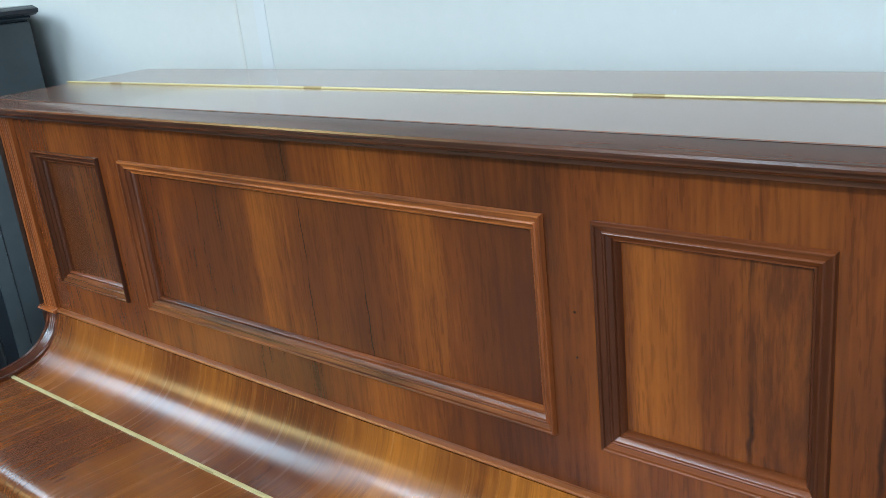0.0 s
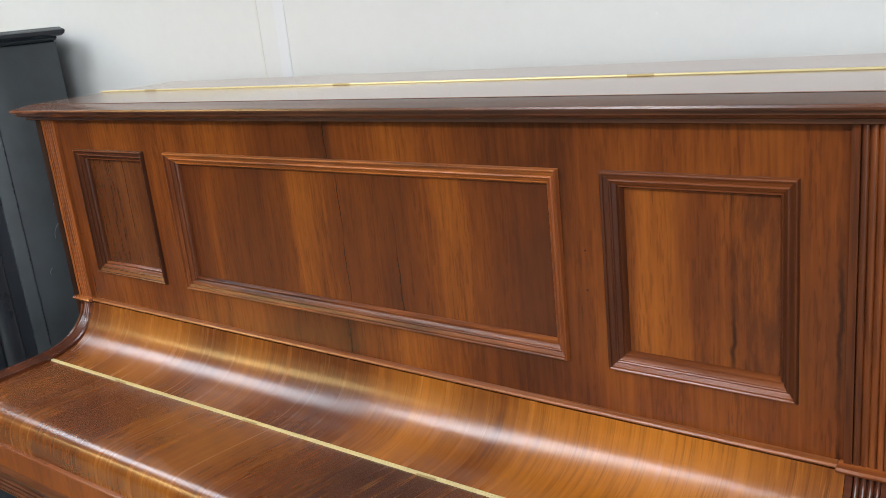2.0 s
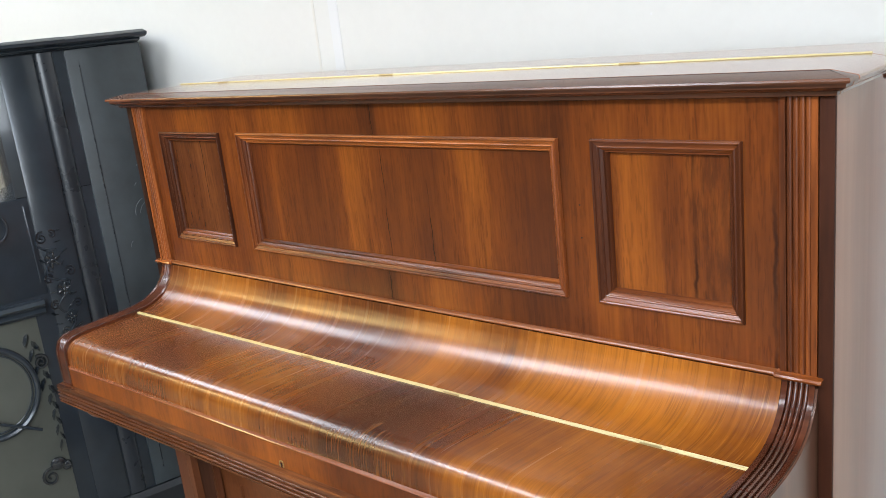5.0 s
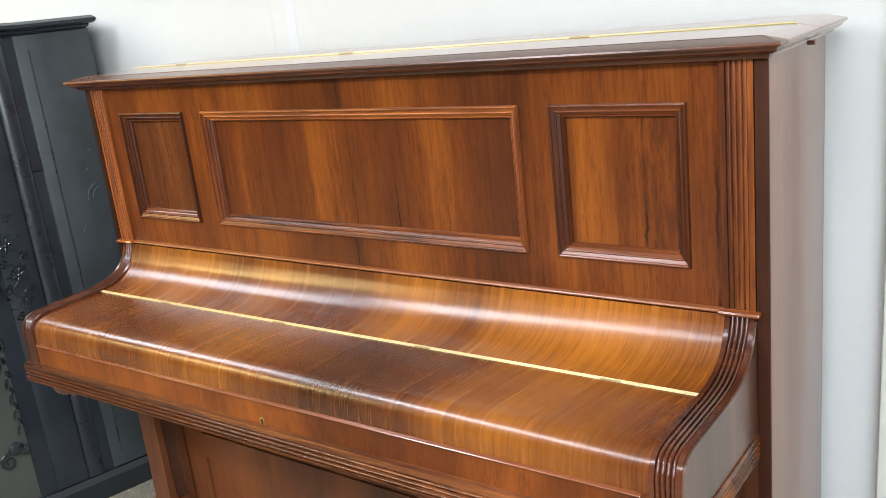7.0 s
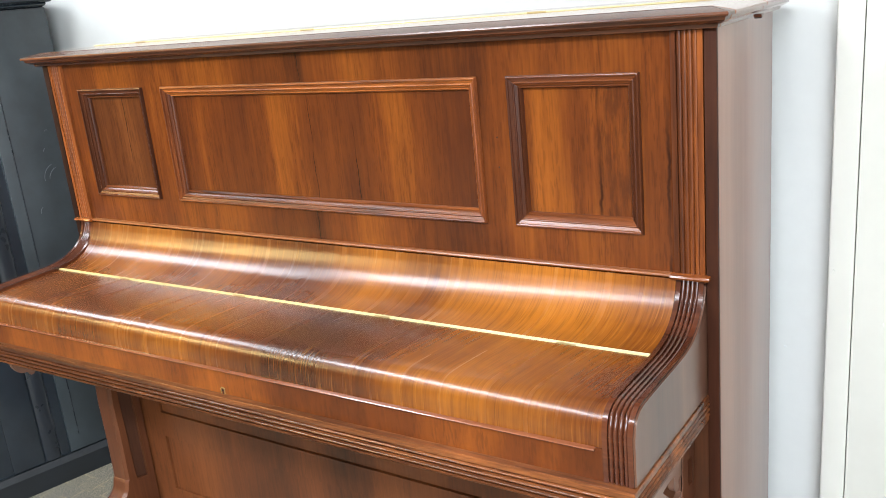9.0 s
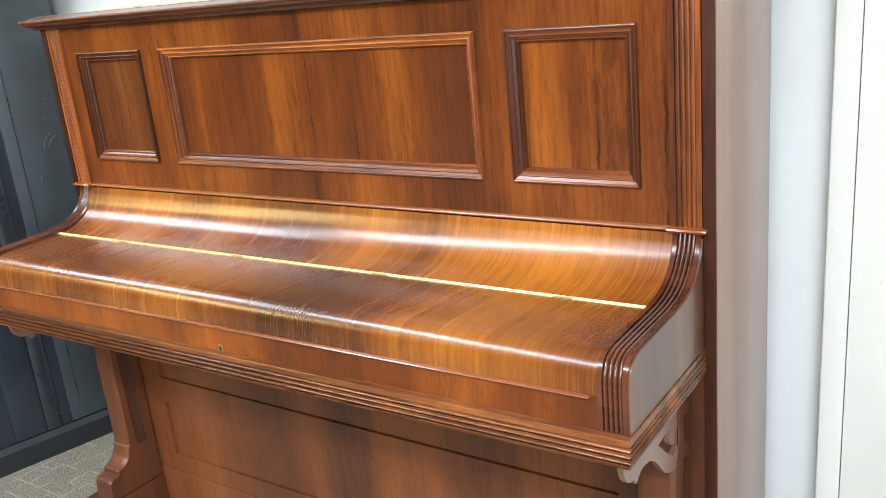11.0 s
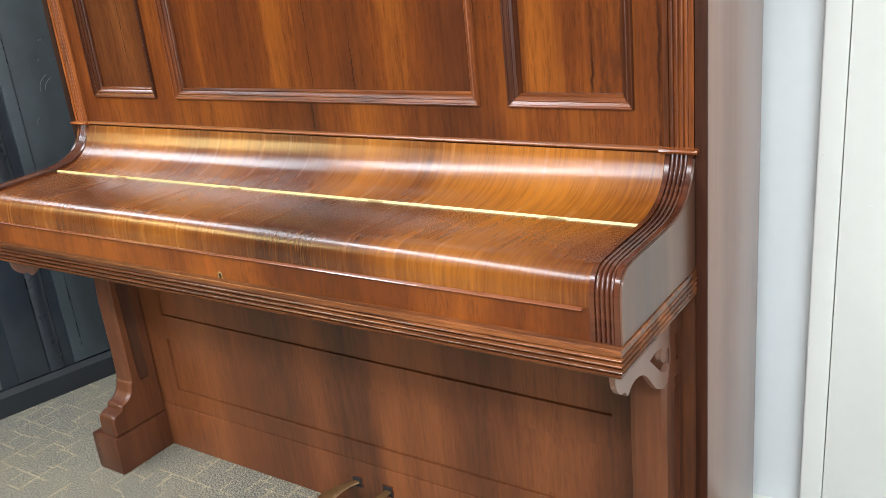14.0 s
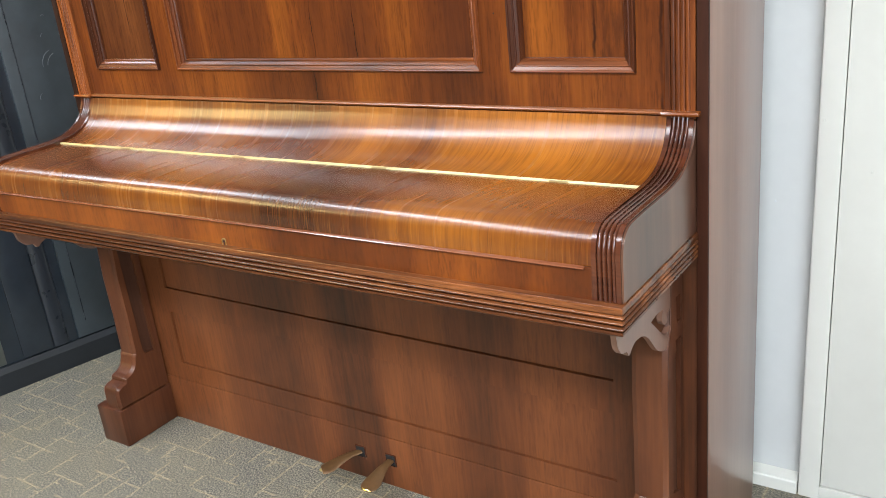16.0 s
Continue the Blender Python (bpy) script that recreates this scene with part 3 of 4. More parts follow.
for s in (-1, 1):
    outline = [((0.659 + u) * s, FRONT - f) for u, f in reeded(0.043, 4, 0.006, 0.0032, 0.485)]
    part("pilaster", extrude([(x, y) for x, y in outline] + [(s * 0.702, 0.02), (s * 0.659, 0.02)], ZB, ZT, "z"), solid_up, piano, "narrow reeded pilaster")
    cap = [(0.02, 0.8145), (-0.006, 0.8145), (-0.0096, 0.8154), (-0.0110, 0.8180), (-0.0096, 0.8206), (-0.006, 0.8215), (0.02, 0.8215)]
    a, b = sorted((s * 0.654, s * 0.7095))
    part("pilaster_base", settle(extrude(cap, a, b, bevel=0.0012)), solid_run, piano)
bead = [(0.02, 0.8150), (0.000, 0.8150), (-0.0030, 0.8158), (-0.0042, 0.8178), (-0.0030, 0.8198), (0.000, 0.8206), (0.02, 0.8206)]
# lightened wood: the golden highlight along the bead is partly in its colour
part("rail_bead", settle(extrude(bead, -0.6535, 0.6535)), wood("bead_wood_lit", "x", offset=21, mid=srgb(112, 62, 30), light=srgb(152, 92, 46), rough=0.28, coat=0.2), piano, "slim rounded bead along the rail")

# the fall: curved upper leaf, brass hinge, lower leaf with rolled front
FALL = curve([(-0.001, 0.8130), (-0.0060, 0.7960), (-0.0170, 0.7740), (-0.0350, 0.7560), (-0.0620, 0.7435), (-0.0980, 0.7370)], 7)
ROLL = curve([(-0.1000, 0.7370), (-0.1500, 0.7376), (-0.2050, 0.7378), (-0.2380, 0.7362), (-0.2535, 0.7305), (-0.2618, 0.7195), (-0.2652, 0.7050), (-0.2660, 0.6868)], 7)


def leaf(line, thick, x0, x1):
    return settle(extrude(line + offset_line(line, thick)[::-1], x0, x1))


part("fall_upper_leaf", leaf(FALL, 0.012, -0.6608, 0.6608), veneer_fall, piano, "concave curved veneer of the fall", 50)
part("fall_lower_leaf", leaf(ROLL, 0.012, -0.6608, 0.6608), veneer_roll, piano, "flat fall leaf with rolled front edge", 50)
fall_hinge = part("fall_hinge", settle(extrude([(-0.0956, 0.7355), (-0.0960, 0.7382), (-0.0968, 0.7394), (-0.0980, 0.7396), (-0.0986, 0.7386), (-0.0992, 0.7386), (-0.0998, 0.7396), (-0.1010, 0.7394), (-0.1019, 0.7380), (-0.1023, 0.7350)], -0.660, 0.660)), brass, piano, "flat brass hinge across the fall")
for i in range(4):
    x = -0.655 + 1.3 * (i + 0.62) / 4
    part("knuckle", settle(box(x, x + 0.030, -0.1026, -0.1006, 0.7352, 0.7392, 0.0006)), brass_mid, fall_hinge)
part("key_slip", settle(box(-0.6608, 0.6608, -0.2680, -0.245, 0.6425, 0.6866)), wood("veneer_slip", "z", offset=17.0, bands=7, figure=FIG_SLIP, rough=0.30, pores=0.3, grain_mark=0.2, fleck=0.2, spec=0.22, coat=0.1, light=srgb(150, 82, 26), shift=0.10), piano, "plain veneered front strip under the fall")
slip_bead = [(-0.255, 0.6832), (-0.2695, 0.6832), (-0.2720, 0.6837), (-0.2730, 0.6848), (-0.2720, 0.6860), (-0.2695, 0.6866), (-0.255, 0.6866)]
# lighter, pinkish wood that holds the light caught on top of this bead
part("slip_bead", settle(extrude(slip_bead, -0.652, 0.652, bevel=0.001)), wood("slip_bead_wood_lit", "x", offset=27, mid=srgb(112, 64, 40), light=srgb(142, 88, 58), rough=0.18, coat=0.6), piano, "rounded bead across the front")
rim = [(math.copysign(min(0.0048, abs(math.cos(a)) * 0.0066), math.cos(a)), 0.6455 + max(-0.0075, math.sin(a) * 0.0092)) for a in [2 * math.pi * k / 24 for k in range(24)]]
own = bmesh.new()
rows = [[own.verts.new((x * f, y, 0.6455 + (z - 0.6455) * f)) for x, z in rim] for f, y in ((1.0, -0.2676), (0.98, -0.2690), (0.80, -0.2690), (0.76, -0.2676))]
for p, q in zip(rows, rows[1:]):
    for k in range(24):
        own.faces.new((p[k], p[(k + 1) % 24], q[(k + 1) % 24], q[k]))
lock = part("keyhole_plate", settle(own), brass_mid, piano, "small brass keyhole rim")
hole = tube([(0, -0.2690, 0.6490), (0, -0.2678, 0.6490)], 0.0017, 10)
box(-0.0008, 0.0008, -0.2690, -0.2678, 0.6405, 0.6485, bm=hole)
part("keyhole", settle(hole), hole_black, lock)

# cheeks at both ends of the fall, reeded along their top
CHEEK = curve([(0.0, 0.8120), (-0.0040, 0.7975), (-0.0138, 0.7790), (-0.0325, 0.7612), (-0.0605, 0.7485), (-0.0980, 0.7430), (-0.1500, 0.7422), (-0.2050, 0.7420), (-0.2400, 0.7405), (-0.2560, 0.7345), (-0.2650, 0.7225), (-0.2688, 0.7060), (-0.2690, 0.6850), (-0.2690, 0.6430)], 5)
for s in (-1, 1):
    own = bmesh.new()
    rows = []
    lip = reeded(0.0390, 4, 0.004)[1:-1]
    for d in lip:
        rows.append([own.verts.new((s * (0.661 + d[0]), p[0], p[1])) for p in offset_line(CHEEK, -(d[1] - 0.004))])
    for a, b in zip(rows, rows[1:]):
        for i in range(len(CHEEK) - 1):
            own.faces.new((a[i], a[i + 1], b[i + 1], b[i]))
    for row, sign in ((rows[0], 1), (rows[-1], -1)):
        foot = [own.verts.new((row[0].co.x, 0.010, 0.812)), own.verts.new((row[0].co.x, 0.010, 0.643))]
        own.faces.new([foot[1], foot[0]] + row)
    part("cheek", settle(own), solid_dark, piano, "curved key cheek with four polished reeds", 40)
    face = [(0.0095, 0.6432)] + [(0.0095, 0.8110)] + [(y + 0.002, z - 0.003) for y, z in CHEEK[1:-1]] + [(-0.2665, 0.6432)]
    a, b = sorted((s * 0.7001, s * 0.7026))
    part("cheek_side", settle(extrude(face, a, b)), cheek_wood, piano, "plain veneered outer side of the cheek")

# key bed with its reeded edge along the front and both ends
BED = [(0.6425, -0.0180), (0.6425, 0.0000), (0.6405, 0.0012), (0.6350, 0.0012), (0.6330, 0.0004)]
z = 0.6330
for i in range(3):
    for k in range(7):
        a = math.pi * k / 6
        BED.append((z - 0.0008 - (1 - math.cos(a)) * 0.0034, -0.0044 + math.sin(a) * 0.0062))
    z -= 0.0080
BED += [(0.6085, 0.0002), (0.6055, 0.0010), (0.6035, -0.0010), (0.6035, -0.0180)]
own = bmesh.new()
rings = []
for zz, out in BED:
    rings.append([own.verts.new(p) for p in ((-0.7045 - out, 0.0055, zz), (-0.7045 - out, -0.2800 - out, zz), (0.7045 + out, -0.2800 - out, zz), (0.7045 + out, 0.0055, zz))])
for a, b in zip(rings, rings[1:]):
    for i in range(3):
        own.faces.new((a[i], a[i + 1], b[i + 1], b[i]))
own.faces.new(rings[0])
own.faces.new(rings[-1][::-1])
part("key_bed", settle(own), bed_wood, piano, "key bed with reeded edge", 40)

# lower front: a frame with two sunk fields, and the base board
LX = 0.562
own = pierced([-IN, -LX, LX, IN], [0.118, 0.163, 0.300, 0.361, 0.490, 0.603], [(1, 1), (1, 3)], 0.004, 0.022)
lower = part("lower_panel", own, veneer_low, piano, "reddish veneered lower panel with sunk fields")
for z0, z1 in ((0.361, 0.490), (0.163, 0.300)):
    part("sunk_field", box(-LX + 0.0030, LX - 0.0015, 0.0085, 0.0215, z0 + 0.0020, z1 - 0.0005), veneer_low, lower)
part("base_board", extrude([(0.022, 0.0), (0.002, 0.0), (0.002, 0.112), (0.0035, 0.1165), (0.022, 0.1175)], -IN, IN), veneer_low, piano, "plain base board above the carpet")
for s in (-1, 1):
    # leg with a scrolled foot, cut from a thick board
    foot = curve([(-0.1425, 0.0960), (-0.1438, 0.1180), (-0.1432, 0.1380), (-0.1380, 0.1490), (-0.1270, 0.1540)], 4)
    cove = curve([(-0.1150, 0.1560), (-0.1130, 0.1660), (-0.0960, 0.1720), (-0.0830, 0.1850), (-0.0770, 0.2060)], 5)
    prof = [(0.0035, 0.6030), (0.0035, 0.0960)] + foot + cove + [(-0.0735, 0.2100), (-0.0720, 0.3000), (-0.0730, 0.4000), (-0.0690, 0.4800), (-0.0560, 0.5100), (-0.0520, 0.6030)]
    body_a, body_b = sorted((s * 0.6339, s * 0.6741))
    leg = part("leg", extrude(prof, body_a, body_b), solid_leg, piano, "tapering leg with a scrolled foot", 30)
    inside = [(-0.0500, 0.2120), (-0.0460, 0.2020), (-0.0180, 0.1980), (-0.0180, 0.5850), (-0.0400, 0.5850), (-0.0430, 0.5100), (-0.0540, 0.4700)]
    under = [(-0.0480, 0.2120), (-0.0160, 0.1980), (-0.0120, 0.4600), (-0.0110, 0.4760), (-0.0330, 0.4780), (-0.0290, 0.4600), (-0.0470, 0.4400)]
    over = [(-0.0100, 0.5030), (-0.0100, 0.5460), (-0.0285, 0.5480), (-0.0270, 0.5030)]
    # added dark plates that put shade into the leg's recesses
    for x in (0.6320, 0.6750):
        part("leg_recess_plate", extrude(inside, s * x, s * (x + 0.0015)), leg_shade, leg)
    for x, y, holes in ((0.6340, 0.6250, [inside]), (0.6740, 0.6820, [under, over])):
        part("leg_frame", fretted(prof, holes, s * x, s * y, 0.0045), solid_leg, leg)
    a, b = sorted((s * 0.622, s * 0.712))
    part("toe_block", box(a, b, -0.150, 0.0015, 0.0, 0.0955, 0.003), solid_leg, piano, "plain block foot on the carpet")
    # fretwork bracket between leg and key bed
    a, b = sorted((s * 0.673, s * 0.681))
    outer = curve([(-0.2500, 0.6036), (-0.2470, 0.5850), (-0.2425, 0.5665), (-0.2300, 0.5520), (-0.2150, 0.5475), (-0.2085, 0.5385)], 4)
    outer += curve([(-0.2030, 0.5385), (-0.1940, 0.5450), (-0.1800, 0.5480), (-0.1570, 0.5435), (-0.1360, 0.5295), (-0.1150, 0.5065), (-0.0980, 0.4915), (-0.0730, 0.4810), (-0.0640, 0.4830)], 4)
    outer += [(-0.0500, 0.4780), (-0.0500, 0.6036)]
    hollow = curve([(-0.1270, 0.5505), (-0.1040, 0.5530), (-0.0800, 0.5500)], 3) + curve([(-0.0843, 0.5420), (-0.0847, 0.5330), (-0.0748, 0.5230), (-0.0640, 0.5240), (-0.0650, 0.5350)], 3)
    hollow += curve([(-0.0580, 0.5405), (-0.0458, 0.5290), (-0.0462, 0.5175), (-0.0592, 0.5082), (-0.0736, 0.5066), (-0.0918, 0.5190), (-0.1093, 0.5350)], 3)
    # paled side veneer, so the bracket's grey reflection is in its colour too
    part("bracket", settle(fretted(outer, [hollow], a, b)), veneer_side_sheen, piano, "fretwork scroll bracket under the key bed")

# two pedals coming out of slots in the base board
for x, tip in ((-0.022, (-0.078, -0.066)), (0.058, (0.052, -0.079))):
    pedal = part("pedal_slot", box(x - 0.014, x + 0.014, 0.0012, 0.006, 0.050, 0.079, 0.0008), solid_dark, piano, "dark rim of the pedal slot")
    # black block on the slot plate in place of the opening's shade
    part("slot_black", box(x - 0.011, x + 0.011, 0.0004, 0.004, 0.053, 0.076), hole_black, pedal)
    own = bmesh.new()
    rows = []
    path = curve([(x, 0.004, 0.064), (x + (tip[0] - x) * 0.35, tip[1] * 0.35, 0.060), (x + (tip[0] - x) * 0.72, tip[1] * 0.74, 0.048), (tip[0], tip[1], 0.043)], 5)
    for i, p in enumerate(path):
        f = i / (len(path) - 1)
        w = 0.0095 + 0.0120 * min(1, max(0, (f - 0.2) / 0.45)) - 0.006 * max(0, (f - 0.82) / 0.18) ** 2
        d = Vector((tip[0] - x, tip[1], 0)).normalized()
        sidew = Vector((-d.y, d.x, 0))
        c = Vector(p)
        rows.append([own.verts.new(c + sidew * (w * math.cos(k)) + Vector((0, 0, 0.0034 * math.sin(k)))) for k in [2 * math.pi * m / 12 for m in range(12)]])
    for a, b in zip(rows, rows[1:]):
        for k in range(12):
            own.faces.new((a[k], a[(k + 1) % 12], b[(k + 1) % 12], b[k]))
    own.faces.new(rows[0])
    own.faces.new(rows[-1][::-1])
    body = part("pedal", own, brass_dull, piano, "tarnished brass pedal with bright worn tip")
    d = Vector((tip[0] - x, tip[1], 0)).normalized()
    c = Vector((tip[0], tip[1], 0.0425))
    part("worn_tip", blob((c.x, c.y + 0.001, c.z - 0.0005), (0.0150, 0.0050, 0.0036) if x > 0 else (0.0080, 0.0045, 0.0034)), brass_worn if x > 0 else brass_mid, body)

# ---- black carved cabinet, turned to face along the wall ----
cabinet = thing("carved_cabinet", "black polished cabinet with carved ornament and moulded top", "cabinet")
CX = -1.172
# it stands askew, one front corner close to the wall
cabinet.matrix_world = Matrix.Translation((-1.100, 0.285, 0)) @ Matrix.Rotation(radians(-14), 4, "Z") @ Matrix.Diagonal((1, 0.90, 1, 1)) @ Matrix.Translation((-CX, -0.327, 0))
# kept low past the tower, out of view, so lamplight reaches the fall
part("carcass", box(-1.415, CX - 0.004, -0.85, 0.327, 0.0, 0.940, 0.003), ebony, cabinet)
part("tower", box(-1.415, CX - 0.004, -0.085, 0.327, 0.9405, 1.281, 0.003), ebony, cabinet, "raised black end of the cabinet")
top_prof = [(-0.004, 1.280), (0.004, 1.280), (0.010, 1.283), (0.014, 1.288), (0.013, 1.290), (0.024, 1.292), (0.030, 1.297), (0.031, 1.304), (0.022, 1.311), (-0.004, 1.312)]
own = bmesh.new()
rings = []
for o, zz in top_prof:
    rings.append([own.verts.new(p) for p in ((-1.415, -0.072 - o, zz), (CX + o, -0.072 - o, zz), (CX + o, 0.314 + o, zz), (-1.415, 0.314 + o, zz))])
for a, b in zip(rings, rings[1:]):
    for i in range(4):
        own.faces.new((a[i], a[(i + 1) % 4], b[(i + 1) % 4], b[i]))
own.faces.new(rings[0])
own.faces.new(rings[-1][::-1])
part("top", own, ebony, cabinet, "moulded black top", 40)
own = bmesh.new()
rings = [[own.verts.new(p) for p in ((CX - 0.02, -0.082 - o, zz), (CX + 0.009 + o, -0.082 - o, zz), (CX + 0.009 + o, 0.088 + o, zz), (CX - 0.02, 0.088 + o, zz))] for o, zz in [(o, zz + 0.001) for o, zz in top_prof]]
for a, b in zip(rings, rings[1:]):
    for i in range(4):
        own.faces.new((a[i], a[(i + 1) % 4], b[(i + 1) % 4], b[i]))
own.faces.new(rings[0])
own.faces.new(rings[-1][::-1])
part("cornice_break", own, ebony, cabinet, "projecting length of the moulded top", 40)
part("panel_bead", box(CX + 0.0025, CX + 0.0042, 0.150, 0.1525, 0.12, 1.24), ebony_soft, cabinet)
part("end_panel", box(CX - 0.006, CX + 0.003, 0.118, 0.3265, 0.074, 1.279, 0.002), ebony_matt, cabinet, "flat scuffed black panel")
# rounded pilaster beside the flat panel
arc = [(CX - 0.006, 0.0385)] + [(CX - 0.003 + 0.008 * math.sin(a), 0.064 - 0.024 * math.cos(a)) for a in [math.pi * k / 14 for k in range(15)]] + [(CX - 0.006, 0.0895)]
part("pilaster", extrude(arc, 0.074, 1.279, "z"), ebony_soft, cabinet, "rounded glossy black pilaster")
part("front_stile", box(CX - 0.006, CX + 0.002, -0.055, 0.036, 0.074, 1.279, 0.002), ebony, cabinet)
part("front_panel", box(CX - 0.006, CX - 0.001, -0.82, -0.060, 0.69, 0.935, 0.002), ebony, cabinet)
part("panel_bead", box(CX - 0.002, CX + 0.003, -0.074, -0.068, 0.72, 0.92, 0.001), ebony, cabinet)
part("rail", extrude([(CX - 0.006, 0.640), (CX + 0.012, 0.643), (CX + 0.018, 0.650), (CX + 0.012, 0.657), (CX + 0.020, 0.663), (CX + 0.026, 0.672), (CX + 0.020, 0.680), (CX - 0.006, 0.684)], -0.82, -0.078, "y"), ebony, cabinet, "moulded rail")
part("lower_door", box(CX - 0.006, CX - 0.002, -0.82, -0.105, 0.074, 0.638, 0.002), door_olive, cabinet, "olive-grey panel inside the carved frame")
part("plinth", extrude([(CX - 0.006, 0.0), (CX + 0.016, 0.0), (CX + 0.016, 0.056), (CX + 0.010, 0.062), (CX + 0.004, 0.070), (CX - 0.006, 0.072)], -0.845, 0.3265, "y"), ebony_low, cabinet, "moulded black plinth")


def sprig(y, z, scale, parent):
    """A carved flower with six petals."""
    own = blob((CX + 0.004, y, z), (0.004, 0.0045 * scale, 0.0045 * scale))
    for k in range(6):
        a = 2 * math.pi * k / 6 + 0.3
        petal = bmesh.new()
        bmesh.ops.create_uvsphere(petal, u_segments=8, v_segments=6, radius=1.0)
        for v in petal.verts:
            u, w = v.co.y * 0.0085 * scale, v.co.z * 0.0042 * scale
            v.co = (CX + 0.003 + v.co.x * 0.0035, y + (0.0115 * scale + u) * math.cos(a) - w * math.sin(a), z + (0.0115 * scale + u) * math.sin(a) + w * math.cos(a))
        own = join(own, petal)
    part("carved_flower", own, ebony_gloss, parent)


def scroll(y, z, radius, turns, start, way, thick, bm=None):
    pts = []
    steps = int(14 * turns)
    for k in range(steps + 1):
        f = k / steps
        a = start + way * 2 * math.pi * turns * f
        r = radius * (1 - 0.85 * f)
        pts.append((CX + 0.004, y + r * math.cos(a), z + r * math.sin(a)))
    return tube(pts, thick, 6, bm, 0.6)


def leaf_shape(y, z, length, width, tilt, bm=None, lift=0.0045):
    """A pointed carved leaf with a raised midrib."""
    own = bmesh.new()
    c, d = math.cos(tilt), math.sin(tilt)

    def at(u, w, h):
        return own.verts.new((CX + h, y + u * c - w * d, z + u * d + w * c))
    ribs = [(-0.5, 0.15), (-0.2, 0.9), (0.05, 0.7), (0.2, 0.85), (0.5, 0.05)]
    left = [at(length * u, width * w, -0.0005) for u, w in ribs]
    mid = [at(length * u, 0, lift) for u, w in ribs]
    right = [at(length * u, -width * w, -0.0005) for u, w in ribs]
    for i in range(4):
        own.faces.new((left[i], left[i + 1], mid[i + 1], mid[i]))
        own.faces.new((mid[i], mid[i + 1], right[i + 1], right[i]))
    own.faces.new((left[0], mid[0], right[0]))
    own.faces.new((left[4], right[4], mid[4]))
    return join(bm, own)


carving = part("carved_spray", tube(curve([(CX + 0.002, -0.046, 0.850), (CX + 0.004, -0.060, 0.815), (CX + 0.004, -0.030, 0.790), (CX + 0.004, -0.052, 0.735), (CX + 0.004, 0.004, 0.700), (CX + 0.004, -0.040, 0.650), (CX + 0.004, -0.006, 0.610), (CX + 0.003, -0.024, 0.575)], 6), 0.0028, 6), ebony, cabinet, "carved flower spray in relief")
for y, z, scale in ((-0.030, 0.772, 1.1), (-0.016, 0.690, 1.1), (-0.014, 0.612, 0.8)):
    sprig(y, z, scale, carving)
    part("carved_ring", scroll(y, z, 0.027 * scale, 0.9, 1.0, 1, 0.0026), ebony, carving)
for y, z, r, turns, start, way in ((-0.046, 0.832, 0.017, 1.5, 1.2, 1), (-0.018, 0.838, 0.012, 1.3, 2.2, -1), (0.010, 0.735, 0.015, 1.4, 2.4, -1), (-0.052, 0.725, 0.014, 1.3, 0.4, 1), (-0.050, 0.655, 0.014, 1.4, 0.9, 1), (0.012, 0.648, 0.013, 1.4, 2.6, -1), (-0.036, 0.580, 0.012, 1.3, 0.8, 1)):
    part("carved_scroll", scroll(y, z, r, turns, start, way, 0.0026), ebony_gloss, carving)
rng = random.Random(7)
for k in range(20):
    z = 0.845 - 0.0142 * k
    side = -1 if k % 2 else 1
    y = -0.024 + side * rng.uniform(0.016, 0.034)
    own = leaf_shape(y, z, rng.uniform(0.017, 0.026), rng.uniform(0.0035, 0.0055), (0.5 if side > 0 else 2.6) + rng.uniform(-0.5, 0.7))
    part("carved_leaf", own, ebony_gloss, carving, "", 15)
scuff = plain("pale_scuff", srgb(86, 92, 94), 0.5)
for y, z, r, a0, a1 in ((0.262, 0.842, 0.040, 1.9, 3.2), (0.270, 0.838, 0.034, 1.9, 3.0), (0.285, 0.905, 0.012, 0.5, 1.4), (0.245, 0.915, 0.010, 2.0, 3.0), (0.300, 0.860, 0.008, 0.2, 1.6), (0.255, 0.965, 0.006, 1.0, 2.6), (0.205, 0.760, 0.014, 2.0, 3.4)):
    pts = [(CX + 0.0032, y + r * math.cos(a0 + (a1 - a0) * k / 6), z + r * math.sin(a0 + (a1 - a0) * k / 6)) for k in range(7)]
    part("scuff_mark", tube(pts, 0.0009, 5), scuff, cabinet)
# oval carved frame of the lower door, with volute, leaves and a hanging drop
own = tube([(CX + 0.004, -0.262 + 0.118 * math.cos(a), 0.470 + 0.118 * math.sin(a)) for a in [2 * math.pi * k / 48 for k in range(49)]], 0.0085, 8)
tube([(CX + 0.003, -0.262 + 0.104 * math.cos(a), 0.470 + 0.104 * math.sin(a)) for a in [2 * math.pi * k / 48 for k in range(49)]], 0.0025, 6, own)
part("oval_frame", own, ebony, cabinet, "carved oval frame")
own = scroll(-0.121, 0.520, 0.020, 1.8, 2.2, -1, 0.0048)
for k in range(8):
    leaf_shape(-0.137 + 0.003 * k + (0.009 if k % 2 else -0.009), 0.585 - 0.021 * k, 0.034, 0.008, (-1.1 if k % 2 else -2.0), own, 0.010)
for k in range(7):
    leaf_shape(-0.114 + (0.005 if k % 2 else -0.005), 0.415 - 0.022 * k, 0.030, 0.007 - 0.0005 * k, (-1.2 if k % 2 else -1.9), own, 0.009)
blob((CX + 0.006, -0.140, 0.238), (0.012, 0.022, 0.018), own)
blob((CX + 0.006, -0.118, 0.226), (0.010, 0.014, 0.014), own)
scroll(-0.165, 0.205, 0.026, 1.5, 1.0, 1, 0.005, own)
part("carved_leaves", own, ebony_gloss, cabinet, "carved leaves and drop beside the oval", 20)
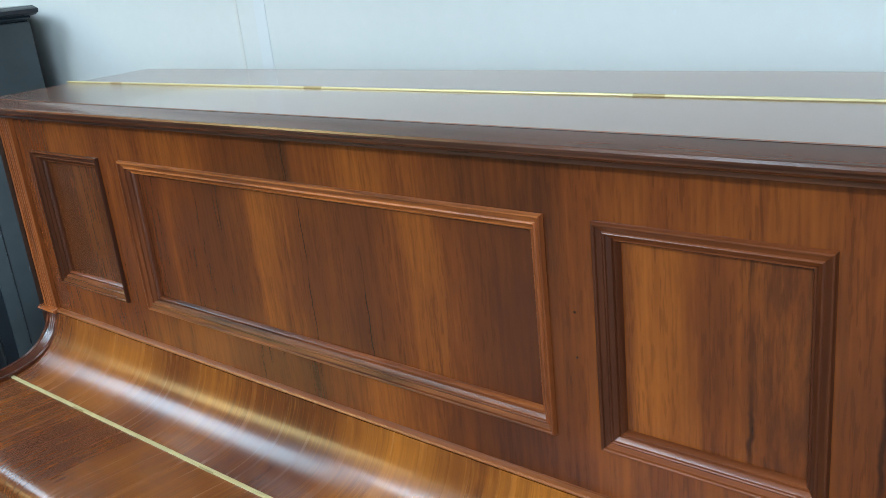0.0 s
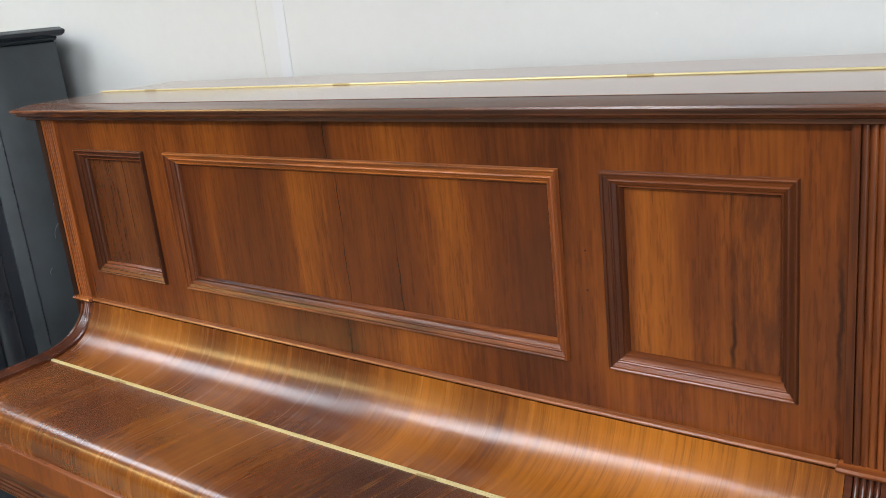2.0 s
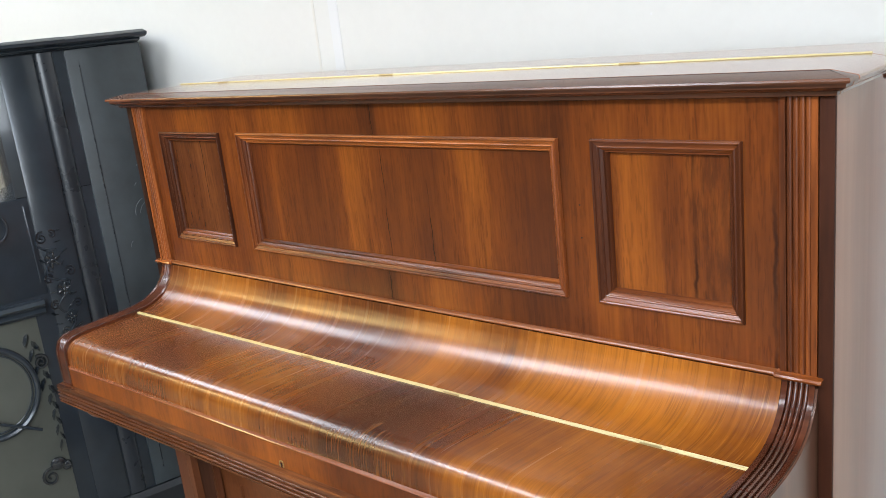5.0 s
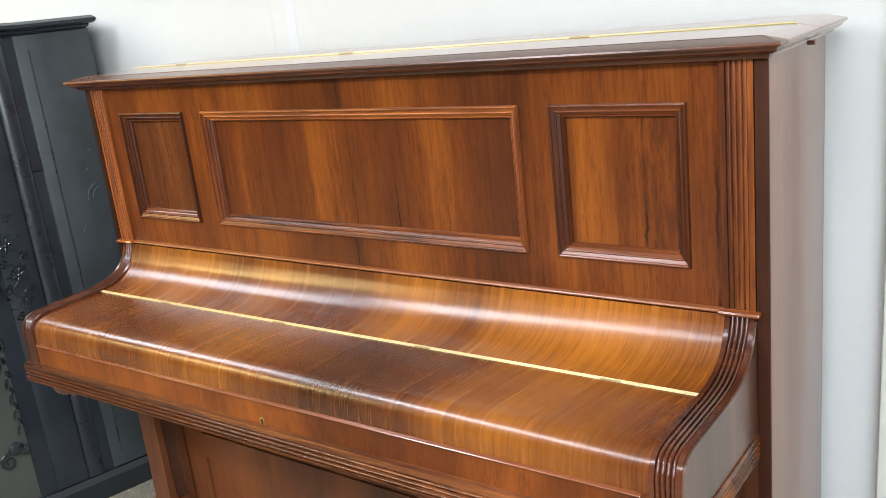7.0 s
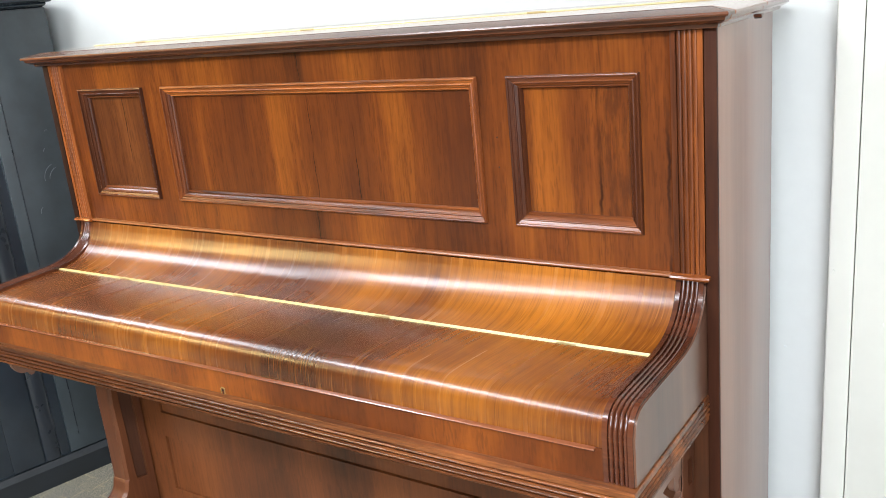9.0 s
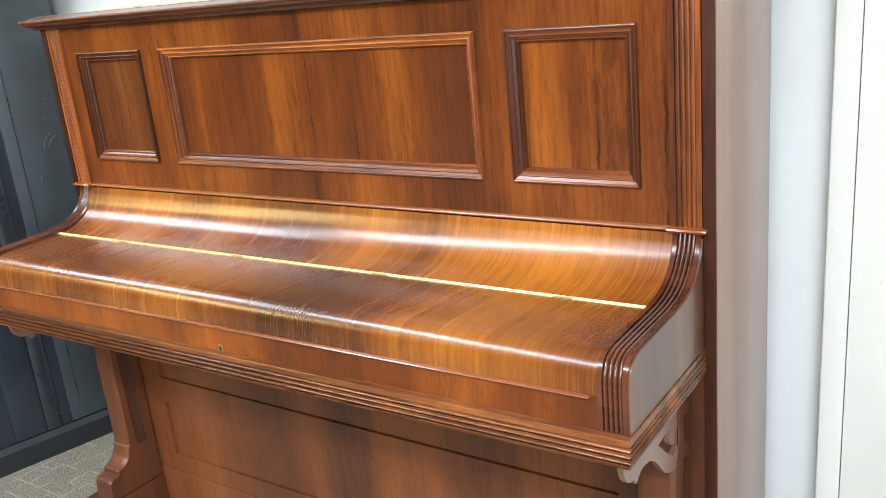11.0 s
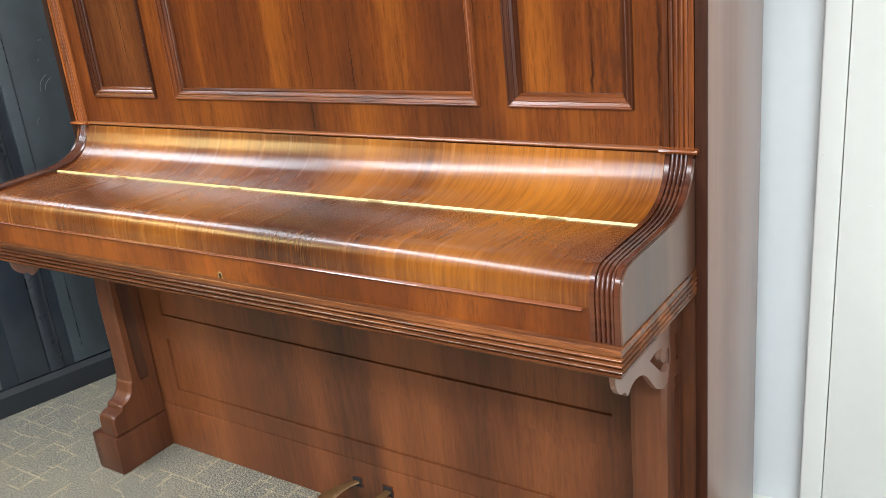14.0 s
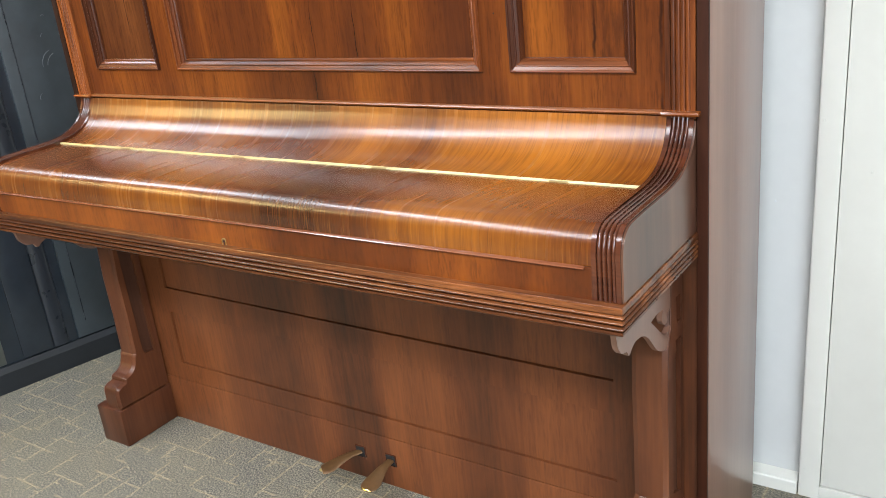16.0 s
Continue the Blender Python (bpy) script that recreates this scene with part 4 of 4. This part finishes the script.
part("latch_bar", tube([(CX + 0.012, -0.275, 0.400), (CX + 0.012, -0.160, 0.345)], 0.0045, 8), ebony, cabinet)
own = blob((CX + 0.010, -0.155, 0.915), (0.008, 0.020, 0.020))
tube([(CX + 0.010, -0.155 + 0.030 * math.cos(a), 0.880 + 0.034 * math.sin(a)) for a in [2 * math.pi * k / 24 for k in range(25)]], 0.003, 6, own)
part("sconce_plate", own, ebony, cabinet)

# ---- wall fittings ----
# white frame and flush access door at the end of the wall
WF, SKIRT = 0.321, 0.319


def lean(bm):
    """The frame stands a little out of plumb."""
    for v in bm.verts:
        v.co.x += v.co.z * 0.008
    return bm


structure("skirting", extrude([(ROOM_Y1 - 0.001, 0.0), (SKIRT, 0.0), (SKIRT, 0.024), (SKIRT + 0.002, 0.027), (ROOM_Y1 - 0.001, 0.031)], ROOM_X0 + 0.001, 0.7910), trim_paint, "low white painted skirting board", "skirting")
door = thing("access_door", "flush white painted door in a white frame", "door")
door["kind"] = "structure"
part("stile", lean(extrude([(0.797, WF - 0.001), (0.7940, WF + 0.0005), (0.7925, WF + 0.003), (0.792, WF + 0.006), (0.792, ROOM_Y1 - 0.001), (0.8310, ROOM_Y1 - 0.001), (0.8310, WF - 0.001)], 0.0, 2.05, "z")), trim_paint, door)
part("bottom_rail", lean(box(0.8312, 1.70, WF - 0.001, ROOM_Y1 - 0.002, 0.0, 0.028, 0.001)), trim_paint, door)
part("top_rail", lean(box(0.8312, 1.70, WF - 0.001, ROOM_Y1 - 0.002, 2.0, 2.05, 0.001)), trim_paint, door)
part("stile", lean(box(1.65, 1.70, WF - 0.001, ROOM_Y1 - 0.002, 0.0282, 1.9998, 0.001)), trim_paint, door)
part("leaf", lean(box(0.8324, 1.6475, WF + 0.001, ROOM_Y1 - 0.006, 0.0312, 1.997, 0.0015)), trim_paint, door, "flat white door leaf with a few marks")
# black sheet behind the door's edge that paints the gap's shade
part("shadow_gap", lean(box(0.8312, 1.6499, ROOM_Y1 - 0.0055, ROOM_Y1 - 0.003, 0.0284, 1.9996)), hole_black, door)
for x, z, y in ((0.8075, 0.735, WF - 0.001), (0.802, 0.061, WF - 0.001), (0.883, 0.651, WF + 0.001)):
    part("paint_nib", blob((x, y, z), (0.0022, 0.0010, 0.0030)), trim_paint, door)
structure("wall_stain", box(-0.489, -0.482, ROOM_Y1 - 0.0006, ROOM_Y1 + 0.002, 0.046, 2.5), plain("yellowed_paint", srgb(191, 190, 184), 0.55, 0.0, 0.04, 30, 0.05), "faint yellowed streak on the white wall", "wall")
structure("wall_filler", box(-0.436, -0.408, ROOM_Y1 - 0.0008, ROOM_Y1 + 0.002, 0.046, 2.5), filler, "smooth strip of white filler on the wall", "wall")
for x, z in ((-0.480, 1.227), (0.323, 1.238), (0.728, 0.580)):
    tagged(finish("wall_nail", tube([(x, ROOM_Y1 - 0.0012, z), (x, ROOM_Y1 + 0.004, z)], 0.0018, 8), filler), "tiny white painted nail in the wall", "nail", "nails in the wall")

# ---- lamps under the ceiling ----
for (cx, cy, length, width, turn, radiance, colour), shine in zip(LAMPS, (tube_glow, bright_glow, fill_glow, warm_glow)):
    lamp = thing("ceiling_light", "unseen long flat ceiling light, switched on", "ceiling light", "lamps on the ceiling", (cx, cy, ROOM_H))
    lamp.rotation_euler = (0, 0, radians(turn))
    part("housing", box(-length / 2, length / 2, -width / 2, width / 2, -0.05, -0.002, 0.004), lamp_body, lamp)
    part("diffuser", box(0.01 - length / 2, length / 2 - 0.01, 0.01 - width / 2, width / 2 - 0.01, -0.062, -0.0502, 0.002), shine, lamp)
